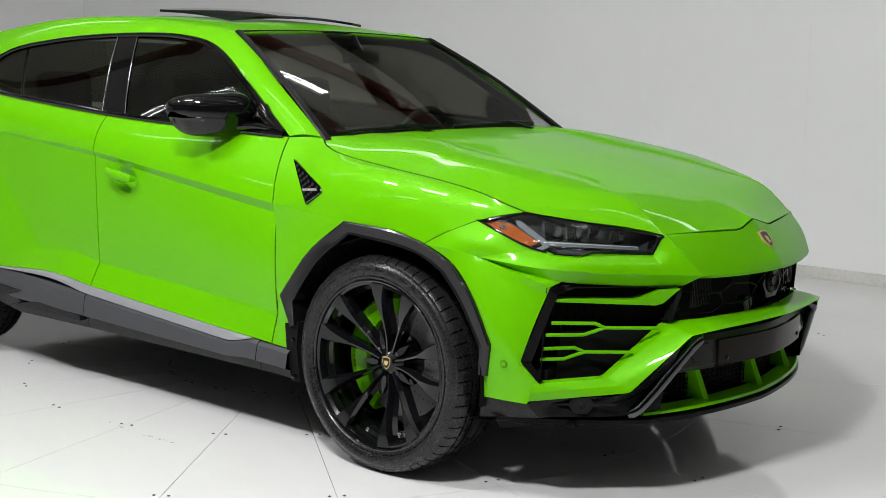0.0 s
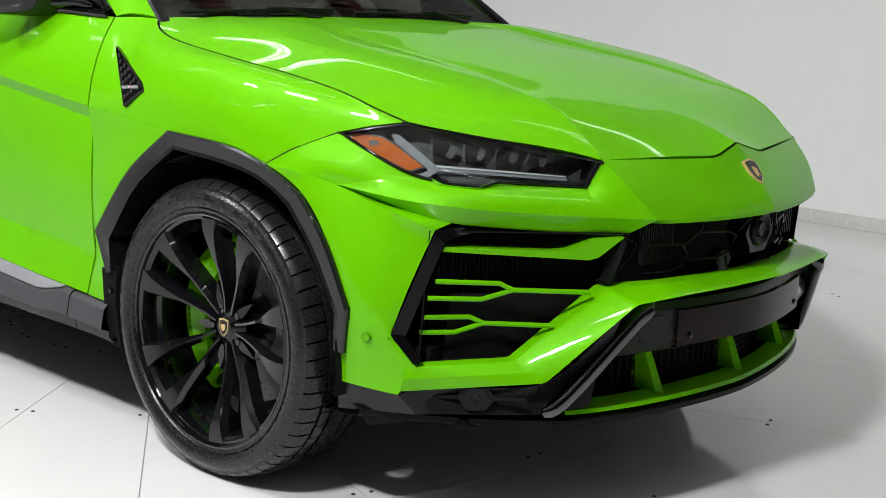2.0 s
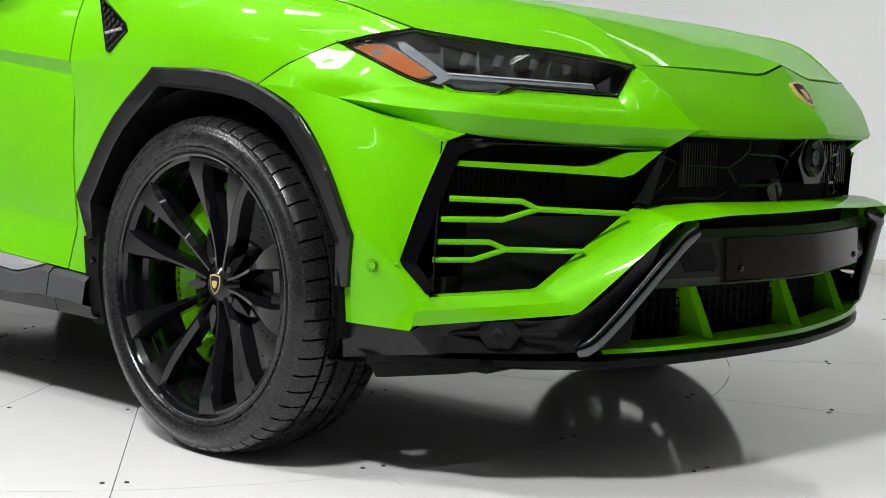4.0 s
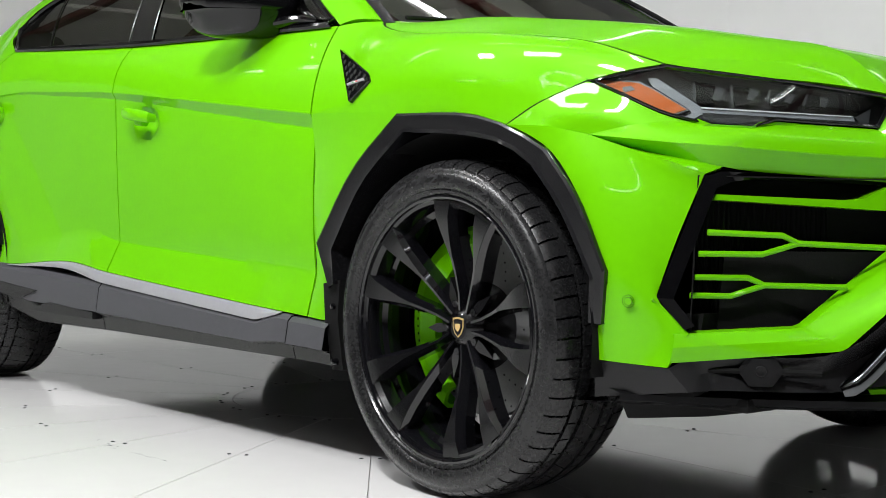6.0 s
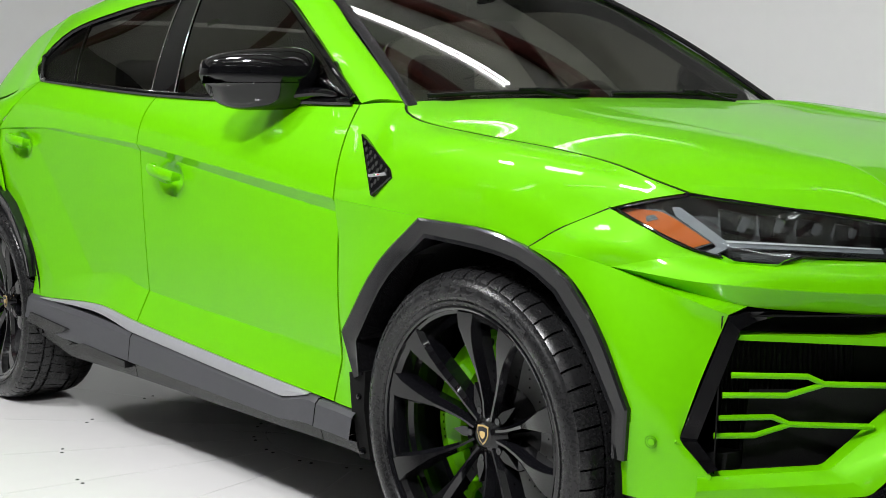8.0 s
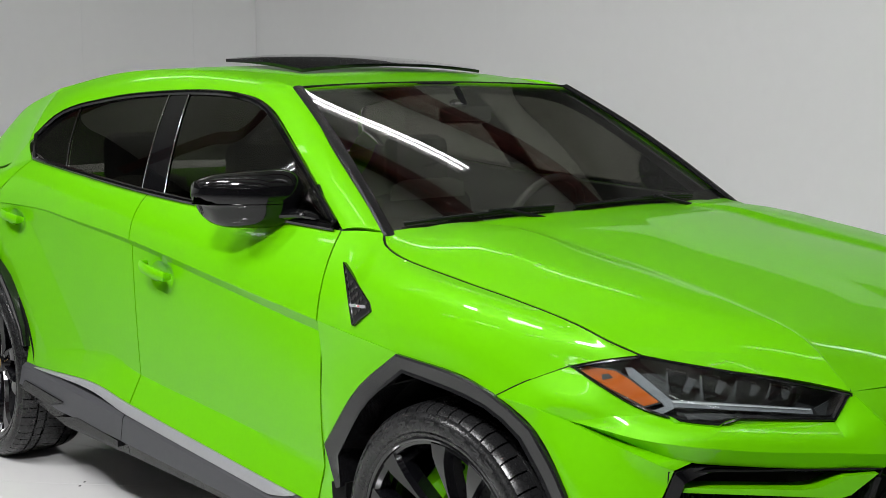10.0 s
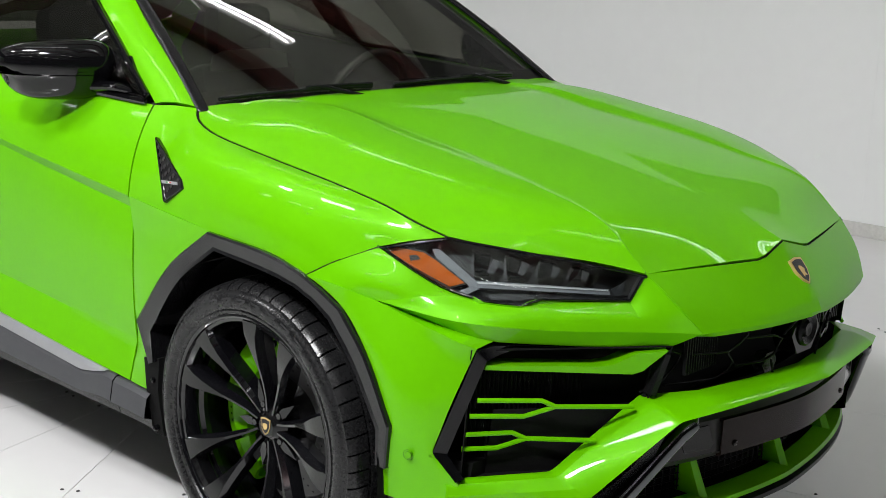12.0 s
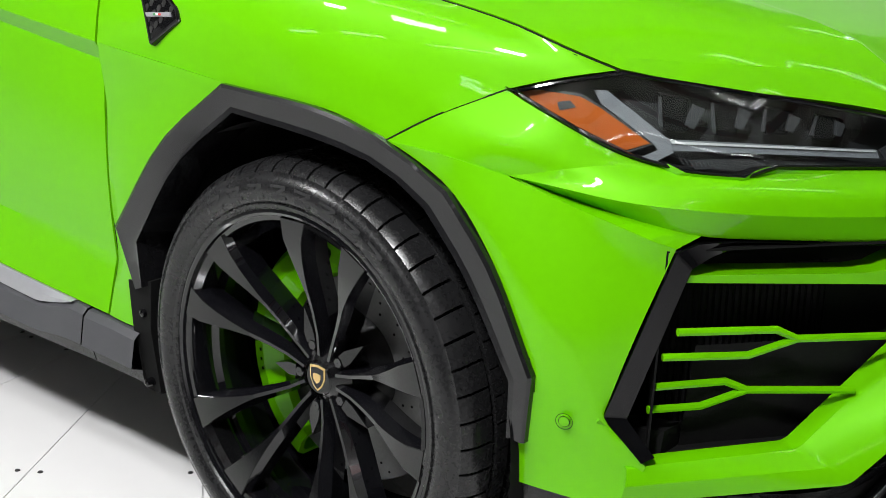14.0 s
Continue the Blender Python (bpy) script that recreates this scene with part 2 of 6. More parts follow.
def prism(bm, pts, back):
    """A plate with the outline pts (in order), its back face moved by back."""
    back = Vector(back)
    a = [bm.verts.new(tuple(p)) for p in pts]
    b = [bm.verts.new(Vector(tuple(p)) + back) for p in pts]
    bm.faces.new(a)
    bm.faces.new(list(reversed(b)))
    n = len(a)
    for k in range(n):
        bm.faces.new([a[k], b[k], b[(k + 1) % n], a[(k + 1) % n]])
    bmesh.ops.recalc_face_normals(bm, faces=bm.faces)
    return bm


def rod(bm, pts, r, n=10, closed=False, squash=1.0, up=(0, 0, 1)):
    """A tube along pts."""
    P = [Vector(tuple(p)) for p in pts]
    rings = []
    m = len(P)
    for k in range(m):
        a = P[(k - 1) % m] if closed or k > 0 else P[0]
        b = P[(k + 1) % m] if closed or k < m - 1 else P[-1]
        d = (b - a).normalized()
        s = d.cross(Vector(up))
        s = s.normalized() if s.length > 1e-4 else Vector((1, 0, 0))
        w = s.cross(d)
        rr = r[k] if isinstance(r, (list, tuple)) else r
        rings.append([bm.verts.new(P[k] + s * rr * math.cos(2 * math.pi * j / n) + w * rr * squash * math.sin(2 * math.pi * j / n)) for j in range(n)])
    for a, b in zip(rings, rings[1:] + ([rings[0]] if closed else [])):
        for j in range(n):
            bm.faces.new([a[j], a[(j + 1) % n], b[(j + 1) % n], b[j]])
    if not closed:
        bm.faces.new(list(reversed(rings[0])))
        bm.faces.new(rings[-1])
    bmesh.ops.recalc_face_normals(bm, faces=bm.faces)
    return bm


def lathe(bm, prof, n, centre, close_ends=False):
    """A turned shape about a line along y; prof holds (radius, y)."""
    cx, cz = centre
    rows = []
    for r, y in prof:
        rows.append([(cx + r * math.cos(2 * math.pi * k / n), y, cz + r * math.sin(2 * math.pi * k / n)) for k in range(n)])
    vs = grid(bm, rows, closed=True)
    if close_ends:
        bm.faces.new(vs[0])
        bm.faces.new(list(reversed(vs[-1])))
    bmesh.ops.recalc_face_normals(bm, faces=bm.faces)
    return bm


# ---------------------------------------------------------------- the car's main lines, right-hand side, from front to back
BELT = [(-0.50, -0.85, 1.19), (-0.62, -0.858, 1.191), (-1.2, -0.892, 1.212), (-1.72, -0.908, 1.235), (-2.3, -0.908, 1.277), (-2.71, -0.898, 1.311), (-3.1, -0.92, 1.25)]
SHOULDER = [(-0.4, -0.967, 0.925), (-0.604, -0.967, 0.941), (-1.1, -0.980, 1.0), (-1.725, -0.982, 1.072), (-2.2, -0.980, 1.107), (-2.5, -0.978, 1.126), (-3.1, -0.985, 1.12)]
LEDGE = [(p[0], p[1] + 0.004 + 0.016 * max(0, min(1, (p[0] + 2.6) / 1.6)), p[2] - 0.004 - 0.034 * max(0, min(1, (p[0] + 2.7) / 2.0))) for p in SHOULDER]
MIDDLE = [(-0.4, -0.966, 0.70), (-0.586, -0.966, 0.715), (-1.1, -0.962, 0.755), (-1.735, -0.958, 0.81), (-2.3, -0.955, 0.85), (-2.9, -0.950, 0.85)]
LOWER = [(-0.4, -0.963, 0.505), (-0.573, -0.960, 0.511), (-1.1, -0.945, 0.54), (-1.745, -0.941, 0.577), (-1.993, -0.944, 0.610), (-2.371, -0.948, 0.566), (-2.7, -0.950, 0.535)]
BOTTOM = [(-0.45, -0.980, 0.385), (-0.606, -0.984, 0.397), (-0.9, -0.986, 0.415), (-1.758, -0.984, 0.474), (-2.054, -0.984, 0.501), (-2.558, -0.984, 0.477), (-2.75, -0.988, 0.484)]

car = new("sports_utility_car")
tagged(car, "lime green sports utility car with black trim, parked on white floor", "car", kind="thing")


def swing(x, z):
    """How far the rear door swings out behind its slanting crease."""
    return 0.085 * min(0.33, max(0.0, -2.66 + (1.11 - z) * 0.92 - x))


def skin_point(x, level):
    """A point of the car's flank; level 0 at the belt to 4 at the bottom."""
    k = min(3, int(level))
    t = level - k
    if k == 0:
        (y0, z0), (y1, z1) = at(BELT, x), at(SHOULDER, x)
        b = 4 * t * (1 - t)
        return (x, y0 + (y1 - y0) * t - 0.016 * b, z0 + (z1 - z0) * t + 0.008 * b)
    if k in (1, 2):
        if level < 1.12:
            (y0, z0), (y1, z1) = at(SHOULDER, x), at(LEDGE, x)
            u = (level - 1) / 0.12
            return (x, y0 + (y1 - y0) * u, z0 + (z1 - z0) * u)
        (y0, z0), (ym, zm), (y1, z1) = at(LEDGE, x), at(MIDDLE, x), at(LOWER, x)
        v = (level - 1.12) / 1.88
        a, b, c = 2 * (v - 0.5) * (v - 1), -4 * v * (v - 1), 2 * v * (v - 0.5)
        z = a * z0 + b * zm + c * z1
        return (x, a * y0 + b * ym + c * y1 - swing(x, z) * min(1.0, max(0.0, (z0 - z) / 0.08)), z)
    (y0, z0), (y1, z1) = at(LOWER, x), at(BOTTOM, x)
    y0 -= swing(x, z0)
    return (x, y0 + (y1 - y0) * t, z0 + (z1 - z0) * t)


def flank(front, back, nu, dent=None):
    """A panel of the flank between two upright seams; each seam gives x at the five lines."""
    bands = [[k / 8 for k in range(9)], [1.0, 1.1199], [1.1201 + 1.8799 * k / 40 for k in range(41)], [3 + k / 4 for k in range(5)]]
    out = []
    for band in bands:
        rows = []
        for l in band:
            f, b = (np.interp(l, range(5), s) for s in (front, back))
            row = []
            for i in range(nu):
                p = list(skin_point(f + (b - f) * i / (nu - 1), l))
                if dent:
                    dx, dz, rx, rz, depth = dent
                    q = ((p[0] - dx) / rx) ** 2 + ((p[2] - dz) / rz) ** 2
                    p[1] += depth * max(0, 1 - q) ** 1.2 if q < 1 else 0
                row.append(np.array(p))
            rows.append(row)
        out.append(rows)
    return out


# doors
SEAM_F = [-0.630, -0.606, -0.592, -0.584, -0.590]
SEAM_B = [-1.712, -1.728, -1.738, -1.748, -1.760]
SEAM_R = [-2.70, -2.955, -2.915, -2.655, -2.662]
G = 0.0032
front_doors = pair("front_door", sheet(flank([s - G for s in SEAM_F], [s + G for s in SEAM_B], 200, (-1.522, 0.962, 0.084, 0.056, 0.028))), GREEN, car, sharp=25)
rear_doors = pair("rear_door", sheet(flank([s - G for s in SEAM_B], [s + G for s in SEAM_R], 200, (-2.735, 1.052, 0.082, 0.054, 0.026))), GREEN, car, sharp=25)

# dark trim on the inner side of the doors
for doors, seams in ((front_doors, (SEAM_F, SEAM_B)), (rear_doors, (SEAM_B, SEAM_R))):
    rows = []
    for l in np.linspace(0.0, 3, 14):
        f, b = (np.interp(l, range(5), q) for q in seams)
        rows.append([np.array(skin_point(f + (b - f) * i / 15, l)) + np.array((0, 0.028, 0)) for i in range(16)])
    bm = sheet([rows], 0.01)
    other = mirrored(bm)
    part("door_trim", bm, LEATHER, doors[0])
    part("door_trim", other, LEATHER, doors[1])

# door handles
for seam in (SEAM_F, SEAM_B, SEAM_R):
    bm = bmesh.new()
    rod(bm, [np.array(skin_point(np.interp(l, range(5), seam), l)) + np.array((0, 0.0085, 0)) for l in np.linspace(0.02, 3.98, 60)], 0.005, 8)
    pair("panel_seal", bm, DARK, car)
for doors, (hx, hz, tilt) in ((front_doors, (-1.524, 0.986, -7)), (rear_doors, (-2.735, 1.078, -5))):
    for side, door in zip((-1, 1), doors):
        bm = bmesh.new()
        rod(bm, [(0.083, 0.018, -0.004), (0.078, -0.006, -0.002), (0.05, -0.016, 0), (0, -0.02, 0.001), (-0.05, -0.017, 0.002), (-0.08, -0.008, 0.003), (-0.086, 0.018, 0.004)],
            [0.012, 0.017, 0.019, 0.019, 0.019, 0.017, 0.012], 12, squash=0.55, up=(0, 1, 0))
        box(bm, (-0.024, -0.004, -0.034), (0.028, 0.03, -0.006), bevel=0.010)
        for v in bm.verts:
            v.co = Matrix.Rotation(radians(-tilt), 3, "Y") @ v.co
            v.co = Vector((v.co.x + hx, side * (0.996 - v.co.y), v.co.z + hz))
        bmesh.ops.recalc_face_normals(bm, faces=bm.faces)
        part("door_handle", bm, GREEN, door)

def between(a, b, n, lift):
    out = []
    for j in range(n):
        t = j / (n - 1)
        out.append([p + (q - p) * t + np.array((0, 0, lift * 4 * t * (1 - t))) for p, q in zip(a, b)])
    return out


# front wing
ARCH_F = [(-0.475, -0.988, 0.479), (-0.533, -0.988, 0.595), (-0.372, -0.994, 0.785), (-0.188, -0.998, 0.916), (0.076, -0.998, 0.901), (0.203, -0.993, 0.866),
          (0.308, -0.985, 0.813), (0.392, -0.980, 0.712), (0.470, -0.972, 0.555), (0.458, -0.968, 0.444)]
SEAM_WING = [(0.182, -0.994, 0.872), (0.26, -0.972, 0.917), (0.354, -0.918, 0.963)]
HOOD_SEAM = [(-0.491, -0.811, 1.194), (-0.44, -0.850, 1.172), (-0.356, -0.871, 1.148), (-0.078, -0.878, 1.11), (0.138, -0.883, 1.086), (0.322, -0.873, 1.054), (0.42, -0.853, 1.021), (0.484, -0.822, 0.996)]
door_seam = [np.array(skin_point(np.interp(l, range(5), SEAM_F) + G, l)) for l in (4, 3.5, 3, 2.5, 2, 1.5, 1)]
edge_low = spline(door_seam, 20)
edge_arch = joined([[(-0.478, -0.978, 0.388), ARCH_F[0]], [ARCH_F[0], ARCH_F[1]], [ARCH_F[1], ARCH_F[2], ARCH_F[3]]], [4, 5, 13])[:20]
edge_arch[-1] = np.array(ARCH_F[3])
low_patch = coons(spline([edge_low[0], edge_arch[0]], 10), spline([edge_low[-1], (-0.4, -0.984, 0.93), edge_arch[-1]], 10), edge_low, edge_arch,
                  lambda u, v: (0, -0.004 * 4 * u * (1 - u), 0))
wing_low = joined([[edge_low[-1], (-0.4, -0.984, 0.93), edge_arch[-1]], [ARCH_F[3], ARCH_F[4], SEAM_WING[0]]], [12, 20])
HAUNCH = [edge_low[-1], (-0.45, -0.978, 0.965), (-0.30, -0.987, 0.992), (-0.10, -0.996, 1.000), (0.08, -0.993, 0.985), (0.19, -0.984, 0.960), (0.285, -0.963, 0.929)]
haunch = spline(HAUNCH, 31)
door_up = spline([np.array(skin_point(np.interp(l, range(5), SEAM_F) + G, l)) for l in (1, 0.75, 0.5, 0.25, 0)], 18)
wing_top = joined([[door_up[-1], (-0.56, -0.838, 1.196), HOOD_SEAM[0]], HOOD_SEAM], [6, 26])
wing_front = joined([[HAUNCH[-1], SEAM_WING[2]], [SEAM_WING[2], (0.421, -0.871, 0.983), HOOD_SEAM[-1]]], [7, 12])
wing_patch = coons(haunch, wing_top, door_up, wing_front,
                   lambda u, v: np.array((0.0, -0.35, 0.85)) * 0.036 * math.sin(math.pi * v ** 1.25) * math.sin(math.pi * min(1, u * 0.95 + 0.05)) ** 1.1 * min(1, max(0, u * 2.0)))
wing_side = between(wing_low, haunch, 6, 0)
pair("front_wing", sheet([low_patch, wing_patch, wing_side], ease=7), GREEN, car)

# bonnet
NOSE_EDGE = [(0.848, -0.510, 0.927), (0.90, -0.30, 0.924), (0.939, -0.118, 0.921), (0.928, 0, 0.952)]
CREASE = [(-0.466, -0.49, 1.204), (-0.245, -0.50, 1.203), (0.018, -0.505, 1.164), (0.312, -0.505, 1.121), (0.528, -0.50, 1.079), (0.72, -0.51, 1.030), NOSE_EDGE[0]]
CENTRE = [(-0.455, 0, 1.212), (-0.1, 0, 1.182), (0.3, 0, 1.126), (0.6, 0, 1.062), (0.8, 0, 1.0), (0.928, 0, 0.952)]
RIDGE = [(-0.478, -0.66, 1.200), (-0.25, -0.70, 1.190), (0.02, -0.71, 1.156), (0.312, -0.71, 1.110), (0.50, -0.69, 1.061), (0.63, -0.668, 1.006), (0.69, -0.643, 0.960)]
NU = 34
hood_seam = spline([(p[0] + 0.003, p[1] + 0.008, p[2] + 0.001) for p in HOOD_SEAM], NU)
ridge, crease, centre = spline(RIDGE, NU), spline(CREASE, NU), spline(CENTRE, NU)


front_mid = poly(NOSE_EDGE, 16)
field = []
for i, p in enumerate(crease):
    s = i / (NU - 1)
    w = min(1, s * 14) * min(1, (1 - s) * 1.5)
    field.append(p + np.array((0, 0.050 + 0.050 * s, -0.0105)) * w)
inner = []
for j in range(16):
    t = j / 15
    row = []
    for i in range(NU):
        s = i / (NU - 1)
        p = field[i] + (centre[i] - field[i]) * t + np.array((0, 0, 0.004 * 4 * t * (1 - t)))
        want = front_mid[j] - (field[-1] + (centre[-1] - field[-1]) * t)
        row.append(p + want * max(0, (s - 0.75) / 0.25) ** 2)
    inner.append(row)
side_rows = between(hood_seam, ridge, 8, 0.003)
for j, row in enumerate(side_rows):
    t = j / 7
    for i, p in enumerate(row):
        p[2] -= 0.006 * 4 * t * (1 - t) * (i / (NU - 1)) ** 3
hood_rows = [side_rows, between(ridge, crease, 8, 0.004), between(crease, field, 4, -0.0012), inner]
for line, r, d in ((HOOD_SEAM, 0.0042, (0.001, 0.005, -0.0035)), (SEAM_WING, 0.0018, (0.001, 0.0008, -0.0006))):
    bm = bmesh.new()
    rod(bm, [p + np.array(d) for p in spline(line, 30)], r, 6)
    pair("panel_seal", bm, DARK, car)
bm = bmesh.new()
rod(bm, [p + np.array((-0.002, 0, -0.008)) for p in poly(NOSE_EDGE, 20)] + [np.array((p[0] - 0.002, -p[1], p[2] - 0.008)) for p in reversed(poly(NOSE_EDGE, 20)[:-1])], 0.006, 6)
part("panel_seal", bm, DARK, car)
part("bonnet", sheet(whole(hood_rows), 0.014, (0, 0, 0)), GREEN, car, sharp=11)

# upper front panel: round the headlamp, the nose and its undercut
TIP = (0.392, -0.950, 0.843)
LAMP_LOW = [SEAM_WING[2], (0.452, -0.899, 0.920), (0.526, -0.862, 0.882), (0.604, -0.812, 0.858), (0.672, -0.760, 0.851), (0.704, -0.724, 0.867), (0.824, -0.533, 0.856), NOSE_EDGE[0]]
KEEL = [SEAM_WING[0], TIP, (0.485, -0.921, 0.832), (0.550, -0.898, 0.824), (0.606, -0.866, 0.819), (0.650, -0.832, 0.815), (0.689, -0.790, 0.810), (0.763, -0.696, 0.802), (0.834, -0.592, 0.796), (0.906, -0.492, 0.791), (0.970, -0.432, 0.790)]
top = joined([LAMP_LOW[0:4], LAMP_LOW[3:5], LAMP_LOW[4:6], LAMP_LOW[5:7], LAMP_LOW[6:8]], [12, 5, 4, 12, 5])
n = len(top)
bottom = joined([[KEEL[0], (0.30, -0.981, 0.863), KEEL[1]], KEEL[1:]], [10, n - 9])
plain = spline([LAMP_LOW[0], LAMP_LOW[1], LAMP_LOW[2], (0.690, -0.715, 0.864), LAMP_LOW[6]], 40)
calm = [np.array((p[0], np.interp(p[0], [q[0] for q in plain], [q[1] for q in plain]), np.interp(p[0], [q[0] for q in plain], [q[2] for q in plain]))) if p[0] < 0.826 else p for p in top]
brow = coons(bottom, calm, spline(SEAM_WING, 12), spline([KEEL[-1], (0.914, -0.477, 0.860), NOSE_EDGE[0]], 12),
             lambda u, v: np.array((0.6, -0.7, 0.0)) * 0.004 * (4 * v * (1 - v)) * math.sin(math.pi * u))
brow = [[p + (a - b) * (j / (len(brow) - 1)) ** 9 for p, a, b in zip(row, top, calm)] for j, row in enumerate(brow)]
MOUTH = [(0.970, -0.432, 0.790), (1.023, -0.22, 0.786), (1.058, 0, 0.788)]
nose_l = spline([KEEL[-1], (0.914, -0.477, 0.860), NOSE_EDGE[0]], 12)
nose_r = spline([MOUTH[-1], (1.045, 0, 0.815), (0.988, 0, 0.880), (0.933, 0, 0.948)], 12)
nose = coons(spline(MOUTH, 16), poly([(p[0] + 0.005, p[1], p[2] - 0.001) for p in NOSE_EDGE], 16), nose_l, nose_r,
             lambda u, v: np.array((0.8, 0, 0.5)) * 0.005 * (4 * v * (1 - v)) * (1 - u))
UNDER = [TIP, (0.471, -0.898, 0.812), (0.539, -0.876, 0.797), (0.600, -0.850, 0.784), (0.640, -0.815, 0.773), (0.670, -0.766, 0.765), (0.745, -0.669, 0.757), (0.819, -0.568, 0.748), (0.890, -0.466, 0.744), (0.955, -0.440, 0.782)]
EDGE = [TIP, (0.495, -0.920, 0.807), (0.560, -0.901, 0.787), (0.602, -0.878, 0.769), (0.622, -0.852, 0.757)]
under_patch = between(spline(KEEL[1:], 30), spline(UNDER, 30), 5, 0)
mouth_lip = between(spline(MOUTH, 12), spline([(p[0] - 0.05, p[1] * 0.98, p[2] - 0.004) for p in MOUTH], 12), 3, 0)
shelf = between(spline(EDGE, 14), spline(UNDER[:5], 14), 4, 0)
part("front_bumper", sheet(whole([brow, nose, under_patch, shelf, mouth_lip]), 0.010, (0, 0, 0.6)), GREEN, car, sharp=14)

# lower bumper corner beside the wheel
left = joined([[(0.422, -0.963, 0.368), (0.440, -0.966, 0.440)], [(0.440, -0.966, 0.440), ARCH_F[9]], [ARCH_F[9], ARCH_F[8]], [ARCH_F[8], ARCH_F[7], ARCH_F[6], ARCH_F[5], SEAM_WING[0]]], [4, 3, 5, 16])
right = joined([[(0.592, -0.926, 0.362), (0.626, -0.902, 0.433)], [(0.626, -0.902, 0.433), (0.563, -0.930, 0.502)], [(0.563, -0.930, 0.502), (0.590, -0.900, 0.62), EDGE[-1]]], [5, 6, 16])
corner = coons(spline([left[0], right[0]], 18), joined([[SEAM_WING[0], (0.30, -0.981, 0.863), TIP], EDGE], [10, 9]), left, right,
               lambda u, v: np.array((0.3, -0.9, 0)) * 0.004 * 4 * u * (1 - u))
bm = bmesh.new()
rod(bm, [p + np.array((-0.002, 0.006, -0.001)) for p in spline([SEAM_WING[0], (0.30, -0.981, 0.863), TIP], 20)], 0.0065, 8)
pair("bumper_joint", bm, GREEN, car)
pair("bumper_corner", sheet([corner], 0.012, (0, 0, 0.6), ease=40), GREEN, car, "lime green bumper corner")
for s in (-1, 1):
    nrm = Vector((0.32, s * 0.945, -0.09)).normalized()
    e1 = Vector((-nrm.y, nrm.x, 0)).normalized()
    e2 = nrm.cross(e1)
    mid = Vector((0.520, s * 0.9645, 0.495))
    turn = np.linspace(0, 2 * math.pi, 29)[:-1]
    bm = bmesh.new()
    prism(bm, [mid + nrm * 0.0016 + e1 * 0.0078 * math.cos(a) + e2 * 0.0078 * math.sin(a) for a in turn], -nrm * 0.01)
    sensor = part("parking_sensor", bm, GREEN, car, sharp=50)
    for r in (0.0085, 0.0130):
        bm = bmesh.new()
        rod(bm, [mid + nrm * 0.0006 + e1 * r * math.cos(a) + e2 * r * math.sin(a) for a in turn], 0.0005, 6, closed=True, up=nrm)
        part("sensor_gap", bm, DARK, sensor)

# the angular green frame under the intakes and across the front
BAR_IN = [(0.604, -0.920, 0.431), (0.775, -0.715, 0.446), (0.874, -0.505, 0.617), (0.972, -0.40, 0.630), (1.012, -0.2, 0.629), (1.036, 0, 0.631)]
BAR_OUT = [(0.598, -0.926, 0.372), (0.850, -0.690, 0.403), (0.988, -0.528, 0.597), (1.034, -0.40, 0.609), (1.066, -0.2, 0.611), (1.098, 0, 0.618)]


def softened(pts, r, n):
    """A line of straight pieces with rounded corners."""
    p = [np.array(q, float) for q in pts]
    out = [p[0]]
    for a, b, c in zip(p, p[1:], p[2:]):
        d0, d1 = (a - b) / np.linalg.norm(a - b), (c - b) / np.linalg.norm(c - b)
        s, e = b + d0 * r, b + d1 * r
        out += [(1 - t) ** 2 * s + 2 * t * (1 - t) * b + t * t * e for t in np.linspace(0, 1, 6)]
    out.append(p[-1])
    return poly(out, n)


def cornered(pts, r):
    """The same, with as many points on each piece, so that two such lines match corner by corner."""
    p = [np.array(q, float) for q in pts]
    arcs = []
    for a, b, c in zip(p, p[1:], p[2:]):
        d0, d1 = (a - b) / np.linalg.norm(a - b), (c - b) / np.linalg.norm(c - b)
        s, e = b + d0 * r, b + d1 * r
        arcs.append([(1 - t) ** 2 * s + 2 * t * (1 - t) * b + t * t * e for t in np.linspace(0, 1, 7)])
    out, start = [], p[0]
    for arc in arcs:
        out += [start + (arc[0] - start) * t for t in np.linspace(0, 1, 9)[:-1]] + arc[:-1]
        start = arc[-1]
    return out + [start + (p[-1] - start) * t for t in np.linspace(0, 1, 9)]


bi, bo = cornered(BAR_IN, 0.012), cornered(BAR_OUT, 0.014)
away = lambda p: min(1.0, abs(p[1]) / 0.15)
rows = [[p + np.array((-0.03, 0.012 * away(p), 0.002)) for p in bi], bi]
rows += [[a + (b - a) * t + np.array((0.007, -0.004 * away(a), 0.002)) * 4 * t * (1 - t) for a, b in zip(bi, bo)] for t in (0.12, 0.5, 0.88)]
rows += [bo, [p + np.array((-0.07, 0.02 * away(p), 0.004)) for p in bo]]
part("bumper_frame", sheet(whole([rows]), 0, (0.3, 0, 0.5)), GREEN, car, "lime green angular bumper frame", sharp=18)

